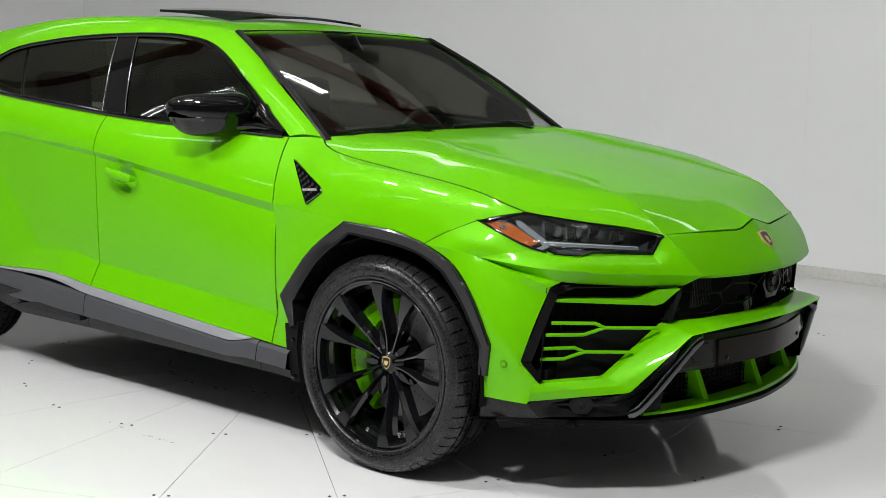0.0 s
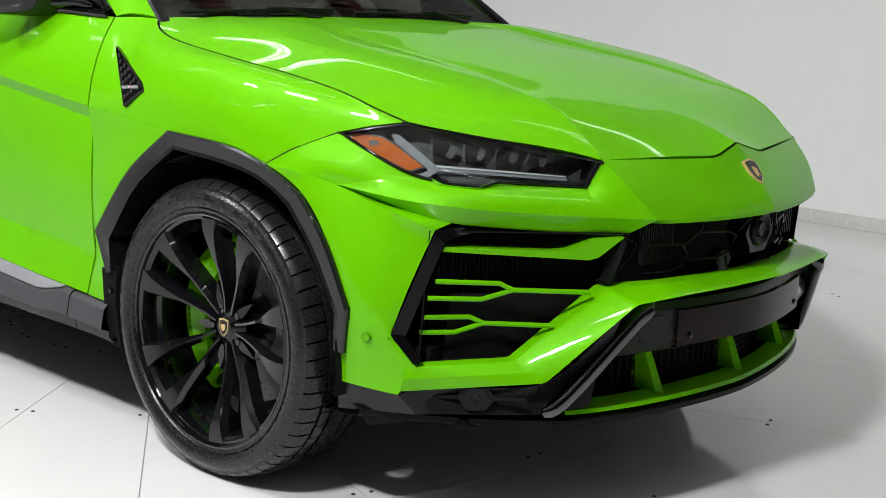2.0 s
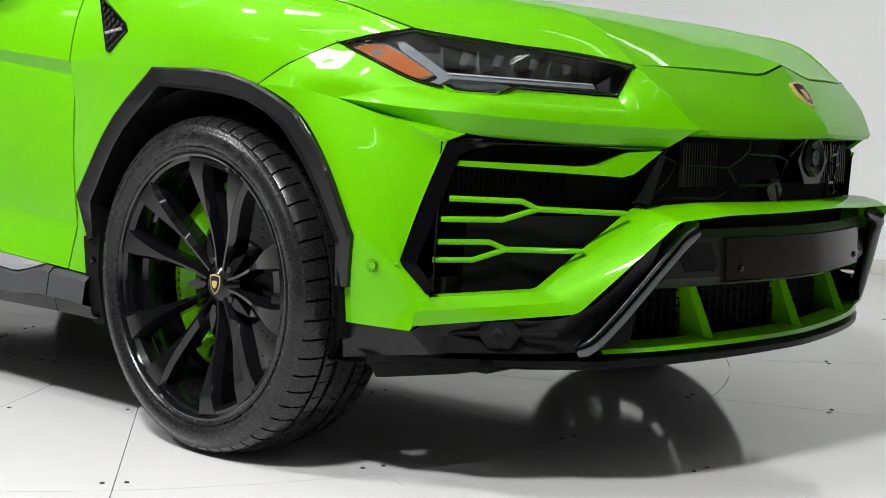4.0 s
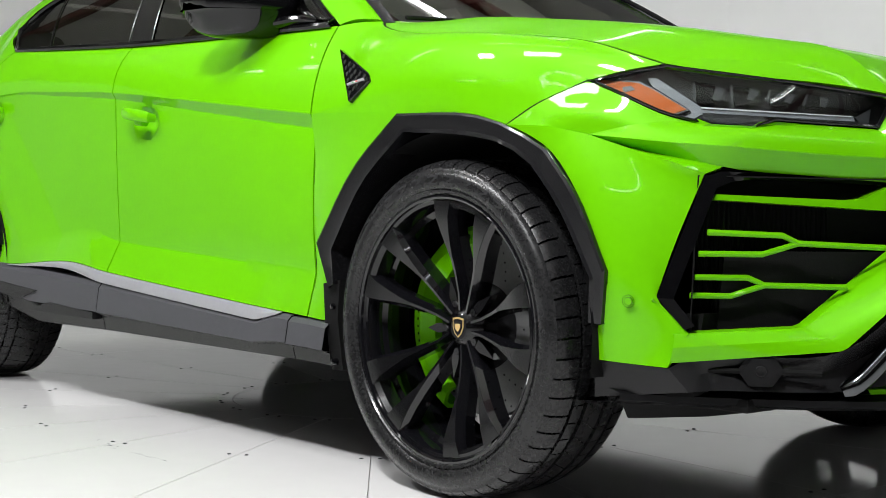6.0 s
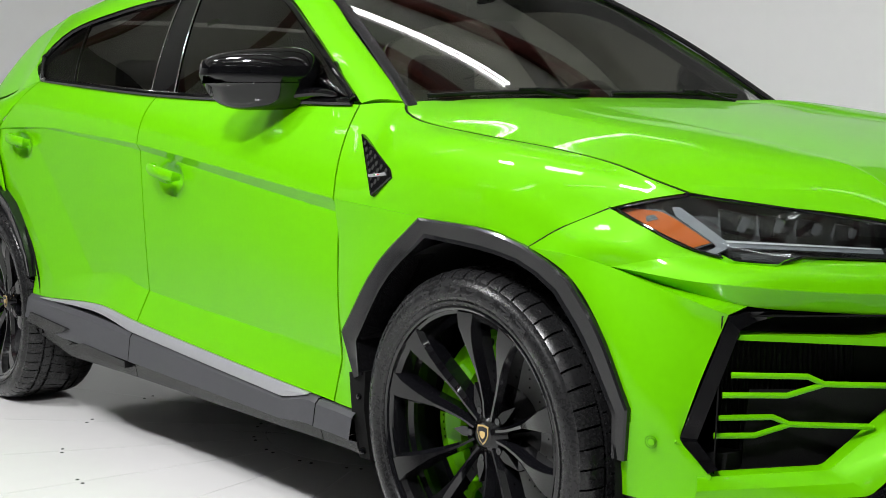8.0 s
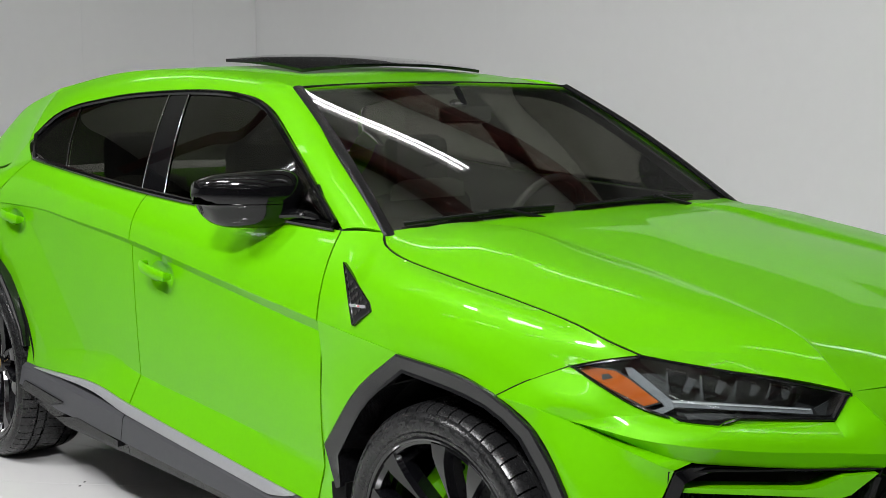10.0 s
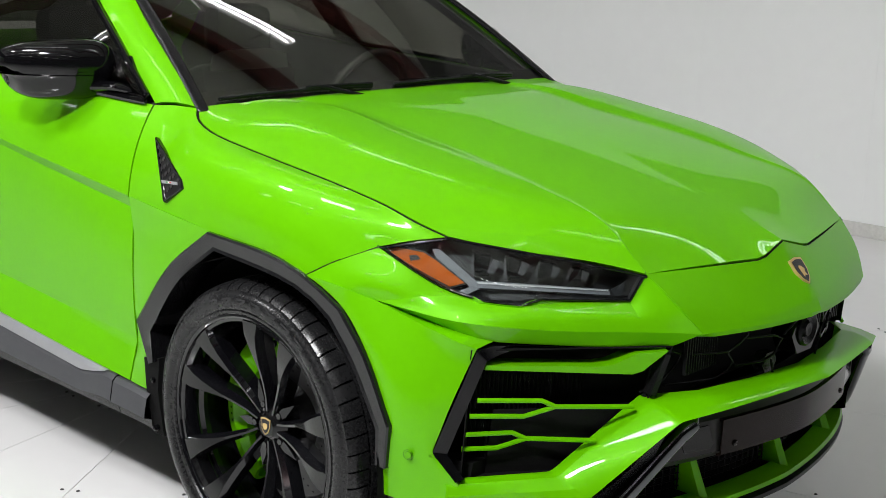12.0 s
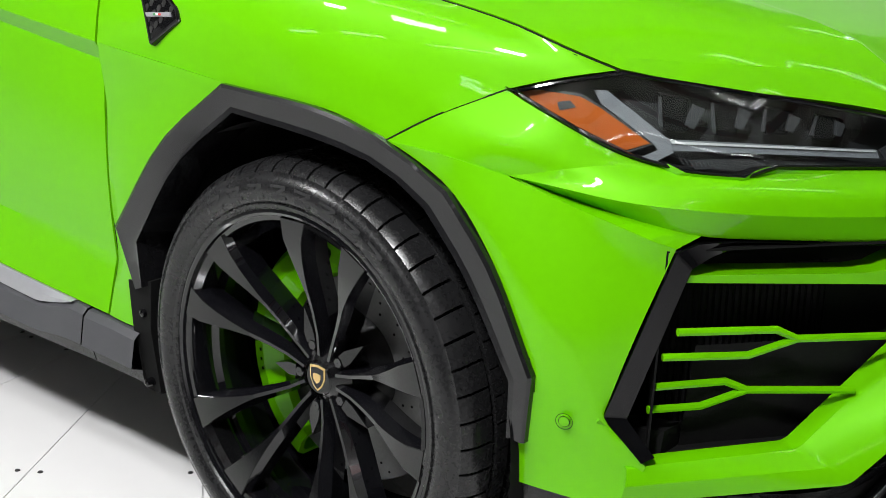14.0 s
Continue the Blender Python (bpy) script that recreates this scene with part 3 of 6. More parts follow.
# upper blade and forked bars in the side intakes
bm = bmesh.new()
prism(bm, [(0.636, -0.83, 0.716), (0.802, -0.615, 0.707), (0.825, -0.585, 0.711), (0.861, -0.539, 0.738), (0.908, -0.478, 0.743), (0.87, -0.527, 0.693), (0.855, -0.547, 0.686), (0.633, -0.834, 0.705)], (-0.05, 0.03, 0))
pair("intake_blade", bm, GREEN, car)
for arms in (([(0.640, -0.862, 0.638), (0.733, -0.738, 0.633), (0.754, -0.711, 0.617), (0.867, -0.551, 0.609)], [(0.619, -0.864, 0.594), (0.706, -0.768, 0.594), (0.754, -0.711, 0.617)]),
             ([(0.611, -0.866, 0.546), (0.675, -0.772, 0.545), (0.698, -0.746, 0.530), (0.816, -0.628, 0.528)], [(0.603, -0.869, 0.508), (0.652, -0.800, 0.507), (0.698, -0.746, 0.530)])):
    bm = bmesh.new()
    for a in arms:
        rod(bm, a, 0.0062, 8)
    pair("forked_bar", bm, GREEN, car)

# black frame at the outer side of the intake
outer = cornered([(0.886, -0.470, 0.741), (0.745, -0.674, 0.754), (0.670, -0.772, 0.762), (0.642, -0.822, 0.763), (0.624, -0.854, 0.752), (0.566, -0.932, 0.505), (0.620, -0.908, 0.440)], 0.004)
inner_l = cornered([(0.878, -0.466, 0.735), (0.736, -0.662, 0.746), (0.664, -0.756, 0.748), (0.654, -0.803, 0.742), (0.641, -0.836, 0.728), (0.592, -0.908, 0.502), (0.634, -0.892, 0.448)], 0.004)
outer = [p + np.array((0.002, -0.001, 0)) for p in outer]
rows = [[p + np.array((-0.03, 0.03, 0)) for p in outer], outer, inner_l, [p + np.array((-0.06, 0.05, 0)) for p in inner_l]]
pair("intake_frame", sheet([rows], 0, (0.3, -0.3, 0.6)), GLOSS, car, "gloss black intake frame", sharp=20)
# dark box behind the intake, with upright radiator fins
bm = bmesh.new()
face = [(0.555, -0.80, 0.765), (0.84, -0.40, 0.765), (0.80, -0.44, 0.60), (0.72, -0.62, 0.43), (0.56, -0.80, 0.43)]
rim = [(0.615, -0.86, 0.752), (0.905, -0.46, 0.748), (0.868, -0.50, 0.612), (0.765, -0.705, 0.440), (0.618, -0.885, 0.428)]
vs = grid(bm, [rim, face], closed=True)
bm.faces.new(vs[1])
thicken(bm, 0.004, (0.2, 0, 0.6))
pair("intake_lining", bm, DARK, car)
for k in range(26):
    u = k / 42
    x, y = 0.566 + 0.27 * u, -0.800 + 0.38 * u
    bm = bmesh.new()
    box(bm, (-0.002, -0.006, 0.44), (0.004, 0.0, 0.705), Matrix.Translation((x, y, 0)))
    pair("radiator_fin", bm, SATIN, car)

# mouth: lining, honeycomb, camera housing
bm = bmesh.new()
prism(bm, [(0.88, -0.46, 0.79), (0.88, 0.46, 0.79), (0.86, 0.50, 0.59), (0.86, -0.50, 0.59)], (-0.01, 0, 0))
part("grille_lining", bm, DARK, car)


def mouth_x(y, z):
    return 1.045 - 0.42 * abs(y) ** 1.25 - 0.25 * (0.79 - z) * 0.5


def comb(pts, r=0.0036):
    bm = bmesh.new()
    rod(bm, poly([(mouth_x(y, z), y, z) for y, z in pts], 2 * len(pts)), r, 6)
    return bm


CELLS = [[(-0.46, 0.742), (-0.40, 0.715), (-0.44, 0.655), (-0.50, 0.628)], [(-0.40, 0.715), (-0.405, 0.775)], [(-0.40, 0.715), (-0.275, 0.708), (-0.225, 0.740), (-0.225, 0.782)],
         [(-0.275, 0.708), (-0.245, 0.668), (-0.30, 0.638), (-0.44, 0.640)], [(-0.245, 0.668), (-0.13, 0.668), (-0.105, 0.735), (-0.225, 0.740)], [(-0.105, 0.735), (-0.07, 0.770)], [(-0.13, 0.668), (-0.115, 0.63)]]
for c in CELLS:
    pair("honeycomb_rib", comb(c), SATIN, car)
bm = bmesh.new()
prism(bm, [(1.024, 0.075 * math.cos(a) - 0.006, 0.725 + 0.062 * math.sin(a)) for a in np.linspace(0, 2 * math.pi, 7)[:-1]], (-0.06, 0, 0))
housing = part("camera_housing", bm, GLOSS, car)
bm = bmesh.new()
lathe(bm, [(0.030, 0.0), (0.040, 0.006), (0.046, 0.0), (0.046, -0.03)], 28, (0, 0))
lathe(bm, [(0.001, 0.002), (0.018, 0.004), (0.022, -0.004), (0.030, 0.0)], 28, (0, 0))
for v in bm.verts:
    v.co = Vector((1.028 + v.co.y, v.co.x - 0.006, 0.732 + v.co.z))
part("camera_ring", bm, SATIN, housing)
bm = bmesh.new()
prism(bm, [(0.985, -0.115 + 0.038 * math.cos(a), 0.655 + 0.030 * math.sin(a)) for a in np.linspace(0, 2 * math.pi, 7)[:-1]], (-0.03, 0, 0))
part("sensor_cover", bm, SATIN, car)
for s in (-1, 1):
    for k in range(13):
        bm = bmesh.new()
        y = s * (0.265 + 0.0115 * k)
        box(bm, (0.905, y - 0.002, 0.665), (0.915, y + 0.002, 0.762))
        part("radiator_fin", bm, SATIN, car)
bm = bmesh.new()
prism(bm, [(0.902, -0.480, 0.735), (0.908, -0.466, 0.730), (0.890, -0.492, 0.626), (0.884, -0.506, 0.630)], (-0.03, 0.01, 0))
pair("mouth_strut", bm, SATIN, car)

# badge on the nose
bm = bmesh.new()
shield = [(-0.030, 0.036), (0.0, 0.041), (0.030, 0.036), (0.030, 0.002), (0.017, -0.024), (0.0, -0.038), (-0.017, -0.024), (-0.030, 0.002)]


def on_nose(u, v, h):
    a = radians(49)
    return (0.993 + h * math.sin(a) - v * math.cos(a), u, 0.880 + h * math.cos(a) + v * math.sin(a))


prism(bm, [on_nose(u, v, 0.001) for u, v in shield], Vector(on_nose(0, 0, 0)) - Vector(on_nose(0, 0, 0.008)))
badge = part("badge", bm, GOLD, car, "gold-edged black shield badge")
bm = bmesh.new()
prism(bm, [on_nose(u * 0.84, v * 0.84, 0.0018) for u, v in shield], Vector(on_nose(0, 0, 0)) - Vector(on_nose(0, 0, 0.004)))
part("shield_field", bm, GLOSS, badge)
bm = bmesh.new()
prism(bm, [on_nose(u, v, 0.0028) for u, v in ((-0.010, 0.012), (-0.004, 0.016), (0.006, 0.012), (0.013, 0.004), (0.008, -0.004), (0.010, -0.016), (0.002, -0.012), (-0.006, -0.018), (-0.008, -0.004))],
      Vector(on_nose(0, 0, 0)) - Vector(on_nose(0, 0, 0.003)))
part("shield_emblem", bm, GOLD, badge)


# lower front: valance, carrier for the plate, green chin with fins, lip, tubes
def front_x(y, reach):
    return reach - 0.30 * abs(y) ** 1.6 - (0.45 * (abs(y) - 0.5) ** 1.4 if abs(y) > 0.5 else 0)


ys = np.linspace(-0.50, 0.50, 41)
rows = [[np.array((front_x(y, 1.02), y, 0.575)) for y in ys], [np.array((front_x(y, 1.032), y, 0.556)) for y in ys], [np.array((front_x(y, 1.035), y, 0.470)) for y in ys],
        [np.array((front_x(y, 1.012), y, 0.448)) for y in ys], [np.array((front_x(y, 0.94), y, 0.448)) for y in ys]]
part("plate_carrier", sheet([rows], 0, (0.3, 0, 0.5)), BRACKET, car, "black plastic carrier behind the front plate", sharp=20)
ys = np.linspace(-0.335, 0.335, 31)
rows = [[np.array((front_x(y, 1.044) - (0.012 if k in (0, 3) else 0), y, z)) for y in ys] for k, z in enumerate((0.556, 0.554, 0.462, 0.456))]
part("plate_cover", sheet([rows], 0.006, (0.3, 0, 0.5)), PLATE, car, "blank dark brown film over the plate", sharp=20)
for y in (-0.29, 0.29):
    bm = bmesh.new()
    lathe(bm, [(0.001, 0.004), (0.006, 0.003), (0.008, 0.0), (0.008, -0.004)], 14, (0, 0))
    for v in bm.verts:
        v.co = Vector((front_x(y, 1.046) + v.co.y, y + v.co.x, 0.486 + v.co.z))
    part("plate_screw", bm, GLOSS, car)
for s in (-1, 1):
    bm = bmesh.new()
    pts = [(y, z) for y, z in ((0.375, 0.545), (0.455, 0.545), (0.465, 0.528), (0.445, 0.485), (0.365, 0.483), (0.355, 0.495))]
    prism(bm, [(front_x(y, 1.037), s * y, z) for y, z in pts], (-0.008, 0, 0))
    part("tow_cover", bm, GLOSS, car)
ys = np.linspace(-0.80, 0.80, 65)
rows = [[np.array((front_x(y, 0.93), y, 0.60)) for y in ys], [np.array((front_x(y, 0.90), y, 0.30)) for y in ys]]
part("lower_grille_lining", sheet([rows], 0, (0, 0, 0.45)), DARK, car)
# wire mesh in front of it
bm = bmesh.new()
for k in range(7):
    z = 0.338 + 0.018 * k
    rod(bm, [(front_x(y, 0.918), y, z) for y in np.linspace(-0.60, 0.60, 25)], 0.0022, 4)
for y in np.linspace(-0.60, 0.60, 49):
    rod(bm, [(front_x(y, 0.918), y, 0.330), (front_x(y, 0.918), y, 0.450)], 0.0022, 4)
part("grille_mesh", bm, LIPBLACK, car)
ys = np.linspace(-0.62, 0.62, 61)


def chin_x(y, reach):
    return reach - 0.20 * abs(y) ** 1.5 - 0.30 * abs(y) ** 4


rows = [[np.array((chin_x(y, 0.945), y, 0.329)) for y in ys], [np.array((chin_x(y, 1.004), y, 0.322)) for y in ys], [np.array((chin_x(y, 1.010), y, 0.313)) for y in ys], [np.array((chin_x(y, 0.95), y, 0.306)) for y in ys]]
part("chin_blade", sheet([rows], 0, (0.3, 0, 0.6)), GREEN, car, "lime green chin blade", sharp=20)
for y in (-0.32, 0.03, 0.38):
    s = 1 if y > 0 else -1
    bm = bmesh.new()
    x1, x0 = chin_x(y, 0.985), chin_x(y, 0.945)
    rows = [[(x0 - 0.085, y - 0.010, 0.452), (x0 - 0.012, y - 0.014, 0.452), (x0, y - 0.004, 0.452), (x0 - 0.010, y + 0.006, 0.452), (x0 - 0.085, y + 0.006, 0.452)],
            [(x1 - 0.085, y + 0.002, 0.324), (x1 - 0.012, y + 0.002, 0.324), (x1 + 0.004, y + 0.016, 0.324), (x1 - 0.010, y + 0.028, 0.324), (x1 - 0.085, y + 0.026, 0.324)]]
    vs = grid(bm, rows, closed=True)
    bm.faces.new(list(reversed(vs[0])))
    bmesh.ops.recalc_face_normals(bm, faces=bm.faces)
    part("chin_fin", bm, GREEN, car)
ys = np.linspace(-0.93, 0.93, 81)


def lip_x(y, reach):
    return chin_x(y, reach) + (0.0 if abs(y) < 0.6 else -0.55 * (abs(y) - 0.6) ** 1.25)


rows = [[np.array((lip_x(y, 0.985), y, 0.306)) for y in ys], [np.array((lip_x(y, 1.014), y, 0.298)) for y in ys], [np.array((lip_x(y, 1.012), y, 0.284)) for y in ys],
        [np.array((lip_x(y, 0.985), y, 0.276)) for y in ys], [np.array((lip_x(y, 0.75), y, 0.262)) for y in ys]]
part("front_lip", sheet([rows], 0, (0.3, 0, 0.5)), LIPBLACK, car, "gloss black front lip", sharp=24)
# valance under the bumper corner, with the hexagonal cover
va = spline([(0.424, -0.958, 0.366), (0.592, -0.922, 0.360)], 8) + spline([(0.592, -0.922, 0.360), (0.640, -0.882, 0.397)], 4)[1:] + spline([(0.640, -0.882, 0.397), (0.845, -0.690, 0.402), (0.965, -0.55, 0.57)], 14)[1:]
vb = spline([(0.40, -0.930, 0.283), (0.62, -0.890, 0.312)], 8) + spline([(0.62, -0.890, 0.312), (0.665, -0.860, 0.318)], 4)[1:] + spline([(0.665, -0.860, 0.318), (0.83, -0.672, 0.318), (0.90, -0.57, 0.335)], 14)[1:]
vm = [a + (b - a) * 0.55 + np.array((-0.02, 0.012, 0)) * min(1, max(0, (i - 8) / 4)) for i, (a, b) in enumerate(zip(va, vb))]
pair("valance", sheet([[va, vm, vb, [p + np.array((-0.12, 0.08, -0.01)) for p in vb]]], 0, (0.3, 0, 0.5)), SATIN, car, "satin black lower valance", sharp=20)
D = Vector((0.62, -0.78, 0)).normalized()
S = Vector((0.78, 0.62, 0)).normalized()
bm = bmesh.new()
for r, h in ((0.044, 0.008), (0.034, 0.016)):
    prism(bm, [Vector((0.722, -0.790, 0.360)) + D * h + S * r * 1.05 * math.cos(a) + Vector((0, 0, r * 0.85 * math.sin(a))) for a in np.linspace(0, 2 * math.pi, 7)[:-1]], -D * 0.05)
lathe(bm, [(0.001, 0.0), (0.010, 0.002), (0.012, 0.0)], 14, (5, 5))
for v in bm.verts:
    if v.co.x > 3:
        v.co = Vector((0.722, -0.790, 0.360)) + D * (0.018 + v.co.y) + S * (v.co.x - 5) + Vector((0, 0, v.co.z - 5))
pair("hexagonal_cover", bm, SATIN, car)
bm = bmesh.new()
rod(bm, [Vector((0.722, -0.790, 0.358)) + D * 0.004 + S * u for u in (-0.13, -0.04)], 0.006, 6)
pair("valance_rib", bm, DARK, car)
bm = bmesh.new()
rod(bm, [Vector((0.722, -0.790, 0.358)) + D * 0.002 + S * u for u in (0.04, 0.12)], 0.006, 6)
pair("valance_rib", bm, DARK, car)
bm = bmesh.new()
rod(bm, spline([(0.83, -0.664, 0.318), (0.855, -0.640, 0.338), (0.965, -0.495, 0.545), (0.982, -0.471, 0.575), (0.960, -0.450, 0.588)], 24), [0.014] + [0.0205] * 22 + [0.014], 16)
pair("bumper_tube", bm, TUBE, car, "black chrome slanting bumper tube")

# headlamps
LAMP_TOP = [SEAM_WING[2], (0.421, -0.868, 0.982), tuple(hood_seam[-1]), RIDGE[-1], NOSE_EDGE[0]]
lt = [p + np.array((0.002, 0.0, -0.005)) for p in joined([LAMP_TOP[:3], LAMP_TOP[2:4], LAMP_TOP[3:]], [12, 13, n - 23])]
lb = [p + np.array((0, 0, 0.005)) for p in top]
lens = coons(lb, lt, [lb[0] + (lt[0] - lb[0]) * t for t in np.linspace(0, 1, 10)], [lb[-1] + (lt[-1] - lb[-1]) * t for t in np.linspace(0, 1, 10)],
             lambda u, v: np.array((0.65, -0.65, 0.2)) * 0.008 * (4 * v * (1 - v)) * math.sin(math.pi * u))


def lamp_at(u, v, depth):
    """A point inside the lamp: u along it, v up it, depth behind its face."""
    i = min(len(lb) - 2, int(u * (len(lb) - 1)))
    f = u * (len(lb) - 1) - i
    b, t = lb[i] + (lb[i + 1] - lb[i]) * f, lt[i] + (lt[i + 1] - lt[i]) * f
    return b + (t - b) * v + np.array((-0.62, 0.70, -0.1)) * depth


lamps = pair("headlamp", sheet([[[p + np.array((-0.62, 0.70, -0.05)) * d for p in r] for r, d in [(lens[0], 0), (lens[0], 0.05), (lens[5], 0.07), (lens[9], 0.05), (lens[9], 0)]]], 0, (2, -2, 0.8)), HOUSING, car, "clear-lensed headlamp with dark housing")
for side, lamp in zip((1, -1), lamps):
    def place(bm):
        if side < 0:
            for v in bm.verts:
                v.co.y = -v.co.y
            bmesh.ops.reverse_faces(bm, faces=bm.faces)
        return bm
    part("lamp_lens", place(sheet([lens], 0.003, (0, 0, 0.6))), LENS, lamp)
    def flat(pts, d, th=0.008):
        bm = bmesh.new()
        q = [lamp_at(u, v, d) for u, v in pts]
        return place(prism(bm, q, (-0.62 * th, 0.70 * th, 0)))
    def facet(pts, out=0.0, back=(-0.0029, 0.0047, -0.0022)):
        """A flat piece inside the lamp, set a little forward."""
        bm = bmesh.new()
        return place(prism(bm, [Vector(p) + Vector((0.4898, -0.79, 0.3687)) * out for p in pts], back))
    part("amber_surround", facet([(0.3536, -0.9096, 0.9545), (0.3683, -0.8937, 0.9689), (0.4447, -0.8506, 0.9599), (0.4762, -0.8392, 0.9424), (0.5515, -0.8145, 0.8952), (0.5206, -0.8404, 0.8809)], -0.0015), HOUSING, lamp)
    part("amber_reflector", facet([(0.3578, -0.9068, 0.9547), (0.3708, -0.894, 0.965), (0.4437, -0.8531, 0.9559), (0.4738, -0.8415, 0.9407), (0.5458, -0.8178, 0.8957), (0.5195, -0.8392, 0.8847)]), AMBER, lamp, "amber side reflector")
    part("amber_marker", facet([(0.4172, -0.8739, 0.9465), (0.4319, -0.8633, 0.9497), (0.4428, -0.8607, 0.9407), (0.4231, -0.8756, 0.9349)], 0.001), HOUSING, lamp)
    part("guide_arm", facet([(0.4588, -0.8393, 0.9654), (0.474, -0.8295, 0.9661), (0.5694, -0.8008, 0.9009), (0.5779, -0.8033, 0.8842), (0.5596, -0.814, 0.8855), (0.5499, -0.8152, 0.8959), (0.4721, -0.8396, 0.947)], 0.0005), LAMPGREY, lamp)
    part("guide_fork", facet([(0.5578, -0.8145, 0.8869), (0.5784, -0.8026, 0.885), (0.5548, -0.8256, 0.8672), (0.5326, -0.837, 0.8721)], 0.0005), LAMPGREY, lamp)
    part("light_guide", flat([(0.335, 0.305), (0.82, 0.275), (0.815, 0.13), (0.335, 0.20)], 0.010), LAMPGREY, lamp, "pale forked light guide")
    part("guide_line", flat([(0.345, 0.300), (0.815, 0.270), (0.815, 0.245), (0.345, 0.275)], 0.008, 0.002), WHITE, lamp)
    part("end_reflector", flat([(0.83, 0.27), (0.90, 0.48), (0.86, 0.12), (0.83, 0.10)], 0.016), BEZEL, lamp)
    for k, u in enumerate((0.41, 0.52, 0.635, 0.745)):
        d = 0.008 * k
        part("projector", flat([(u - 0.06, 0.40), (u - 0.01, 0.42), (u + 0.04, 0.80 - d), (u - 0.02, 0.82 - d)], 0.024, 0.02), DARK, lamp)
        part("projector_bezel", flat([(u - 0.008, 0.50), (u + 0.006, 0.46), (u + 0.060 - d, 0.70), (u + 0.040 - d, 0.75)], 0.018, 0.006), BEZEL, lamp)
        part("projector_rim", flat([(u - 0.066, 0.46), (u - 0.060, 0.44), (u - 0.02, 0.78), (u - 0.026, 0.78)], 0.020, 0.004), BEZEL, lamp)
    for k in range(12):
        u = 0.34 + 0.0095 * k
        part("diode_rib", flat([(u, 0.06), (u + 0.003, 0.06), (u + 0.003, 0.13), (u, 0.13)], 0.010, 0.002), BEZEL, lamp)
    part("lower_bezel", flat([(0.36, 0.10), (0.40, 0.14), (0.50, 0.13), (0.53, 0.02), (0.36, 0.02)], 0.012), HOUSING, lamp)
    bm = bmesh.new()
    rod(bm, [p + np.array((0.001, -0.001, 0)) for p in lb[1:-1]] + [p + np.array((0.001, -0.001, 0)) for p in reversed(lt[1:])], 0.0032, 6, closed=True)
    part("lamp_seal", place(bm), GLOSS, lamp)

# vent on the wing
VT, VB, VR = Vector((-0.542, -0.898, 1.109)), Vector((-0.398, -0.972, 0.952)), Vector((-0.320, -0.966, 1.010))
vn = (VB - VT).cross(VR - VT).normalized()
if vn.y > 0:
    vn = -vn
VT, VB, VR = VT + vn * 0.005, VB + vn * 0.008, VR + vn * 0.004


def vent_at(a, b, c, h):
    return VT * a + VB * b + VR * c + vn * h


bm = bmesh.new()
prism(bm, [vent_at(1.0, 0.0, 0.0, 0.012), vent_at(0.5, 0.5, 0, 0.012), vent_at(0.0, 1.0, 0.0, 0.012), vent_at(-0.02, 0.1, 0.92, 0.012), vent_at(0.08, -0.02, 0.94, 0.012), vent_at(0.5, 0, 0.5, 0.012)], -vn * 0.05)
vents = pair("wing_vent", bm, GLOSS, car, "triangular black vent with honeycomb", sharp=20)
for side, vent in zip((1, -1), vents):
    for i in range(9):
        for j in range(5):
            b = (i + 0.5 * (j % 2)) * 0.115 - 0.02
            c = j * 0.17 + 0.08
            a = 1 - b - c
            if min(a, b, c) < 0.07 or 0.30 < c - 0.0 * b < 0.30:
                continue
            bm = bmesh.new()
            o = vent_at(a, b, c, 0.013)
            e1 = (VB - VT).normalized()
            e2 = vn.cross(e1)
            prism(bm, [o + e1 * 0.0075 * math.cos(t) + e2 * 0.0075 * math.sin(t) for t in np.linspace(0, 2 * math.pi, 7)[:-1]], -vn * 0.004)
            if side < 0:
                bm2 = mirrored(bm)
                bm.free()
                bm = bm2
            part("honeycomb_cell", bm, BRACKET, vent)
    def handed(bm):
        if side > 0:
            return bm
        bm2 = mirrored(bm)
        bm.free()
        return bm2
    l0, l1 = vent_at(0.30, 0.66, 0.04, 0.015), vent_at(0.10, 0.18, 0.72, 0.015)
    for lo, hi, mt, hh, wide in ((0.0, 1.0, SILVER, 0.0, 0.0050), (0.34, 0.44, CALIPER, 0.001, 0.0022), (0.44, 0.54, WHITE, 0.001, 0.0022), (0.54, 0.64, RED, 0.001, 0.0022)):
        bm = bmesh.new()
        up = (VT - VB).normalized() * wide
        a, b = l0.lerp(l1, lo) + vn * hh, l0.lerp(l1, hi) + vn * hh
        prism(bm, [a - up, b - up, b + up, a + up], -vn * 0.003)
        part("vent_bar" if wide > 0.004 else "colour_bar", handed(bm), mt, vent)
    bm = bmesh.new()
    rod(bm, [vent_at(0.97, 0.02, 0.01, 0.012), vent_at(0.49, 0.49, 0.02, 0.012), vent_at(0.02, 0.96, 0.02, 0.012), vent_at(0.0, 0.12, 0.88, 0.012), vent_at(0.10, 0.0, 0.90, 0.012), vent_at(0.52, 0.01, 0.47, 0.012)], 0.004, 6, closed=True, up=vn)
    part("vent_rim", handed(bm), GLOSS, vent)

# ---------------------------------------------------------------- wheel arches
ARCH_IN = [(-0.448, -1.004, 0.490), (-0.458, -1.004, 0.580), (-0.325, -1.008, 0.750), (-0.160, -1.010, 0.870), (0.085, -1.010, 0.850), (0.190, -1.006, 0.826),
           (0.268, -1.000, 0.780), (0.345, -0.996, 0.690), (0.432, -0.988, 0.540), (0.428, -0.984, 0.446)]


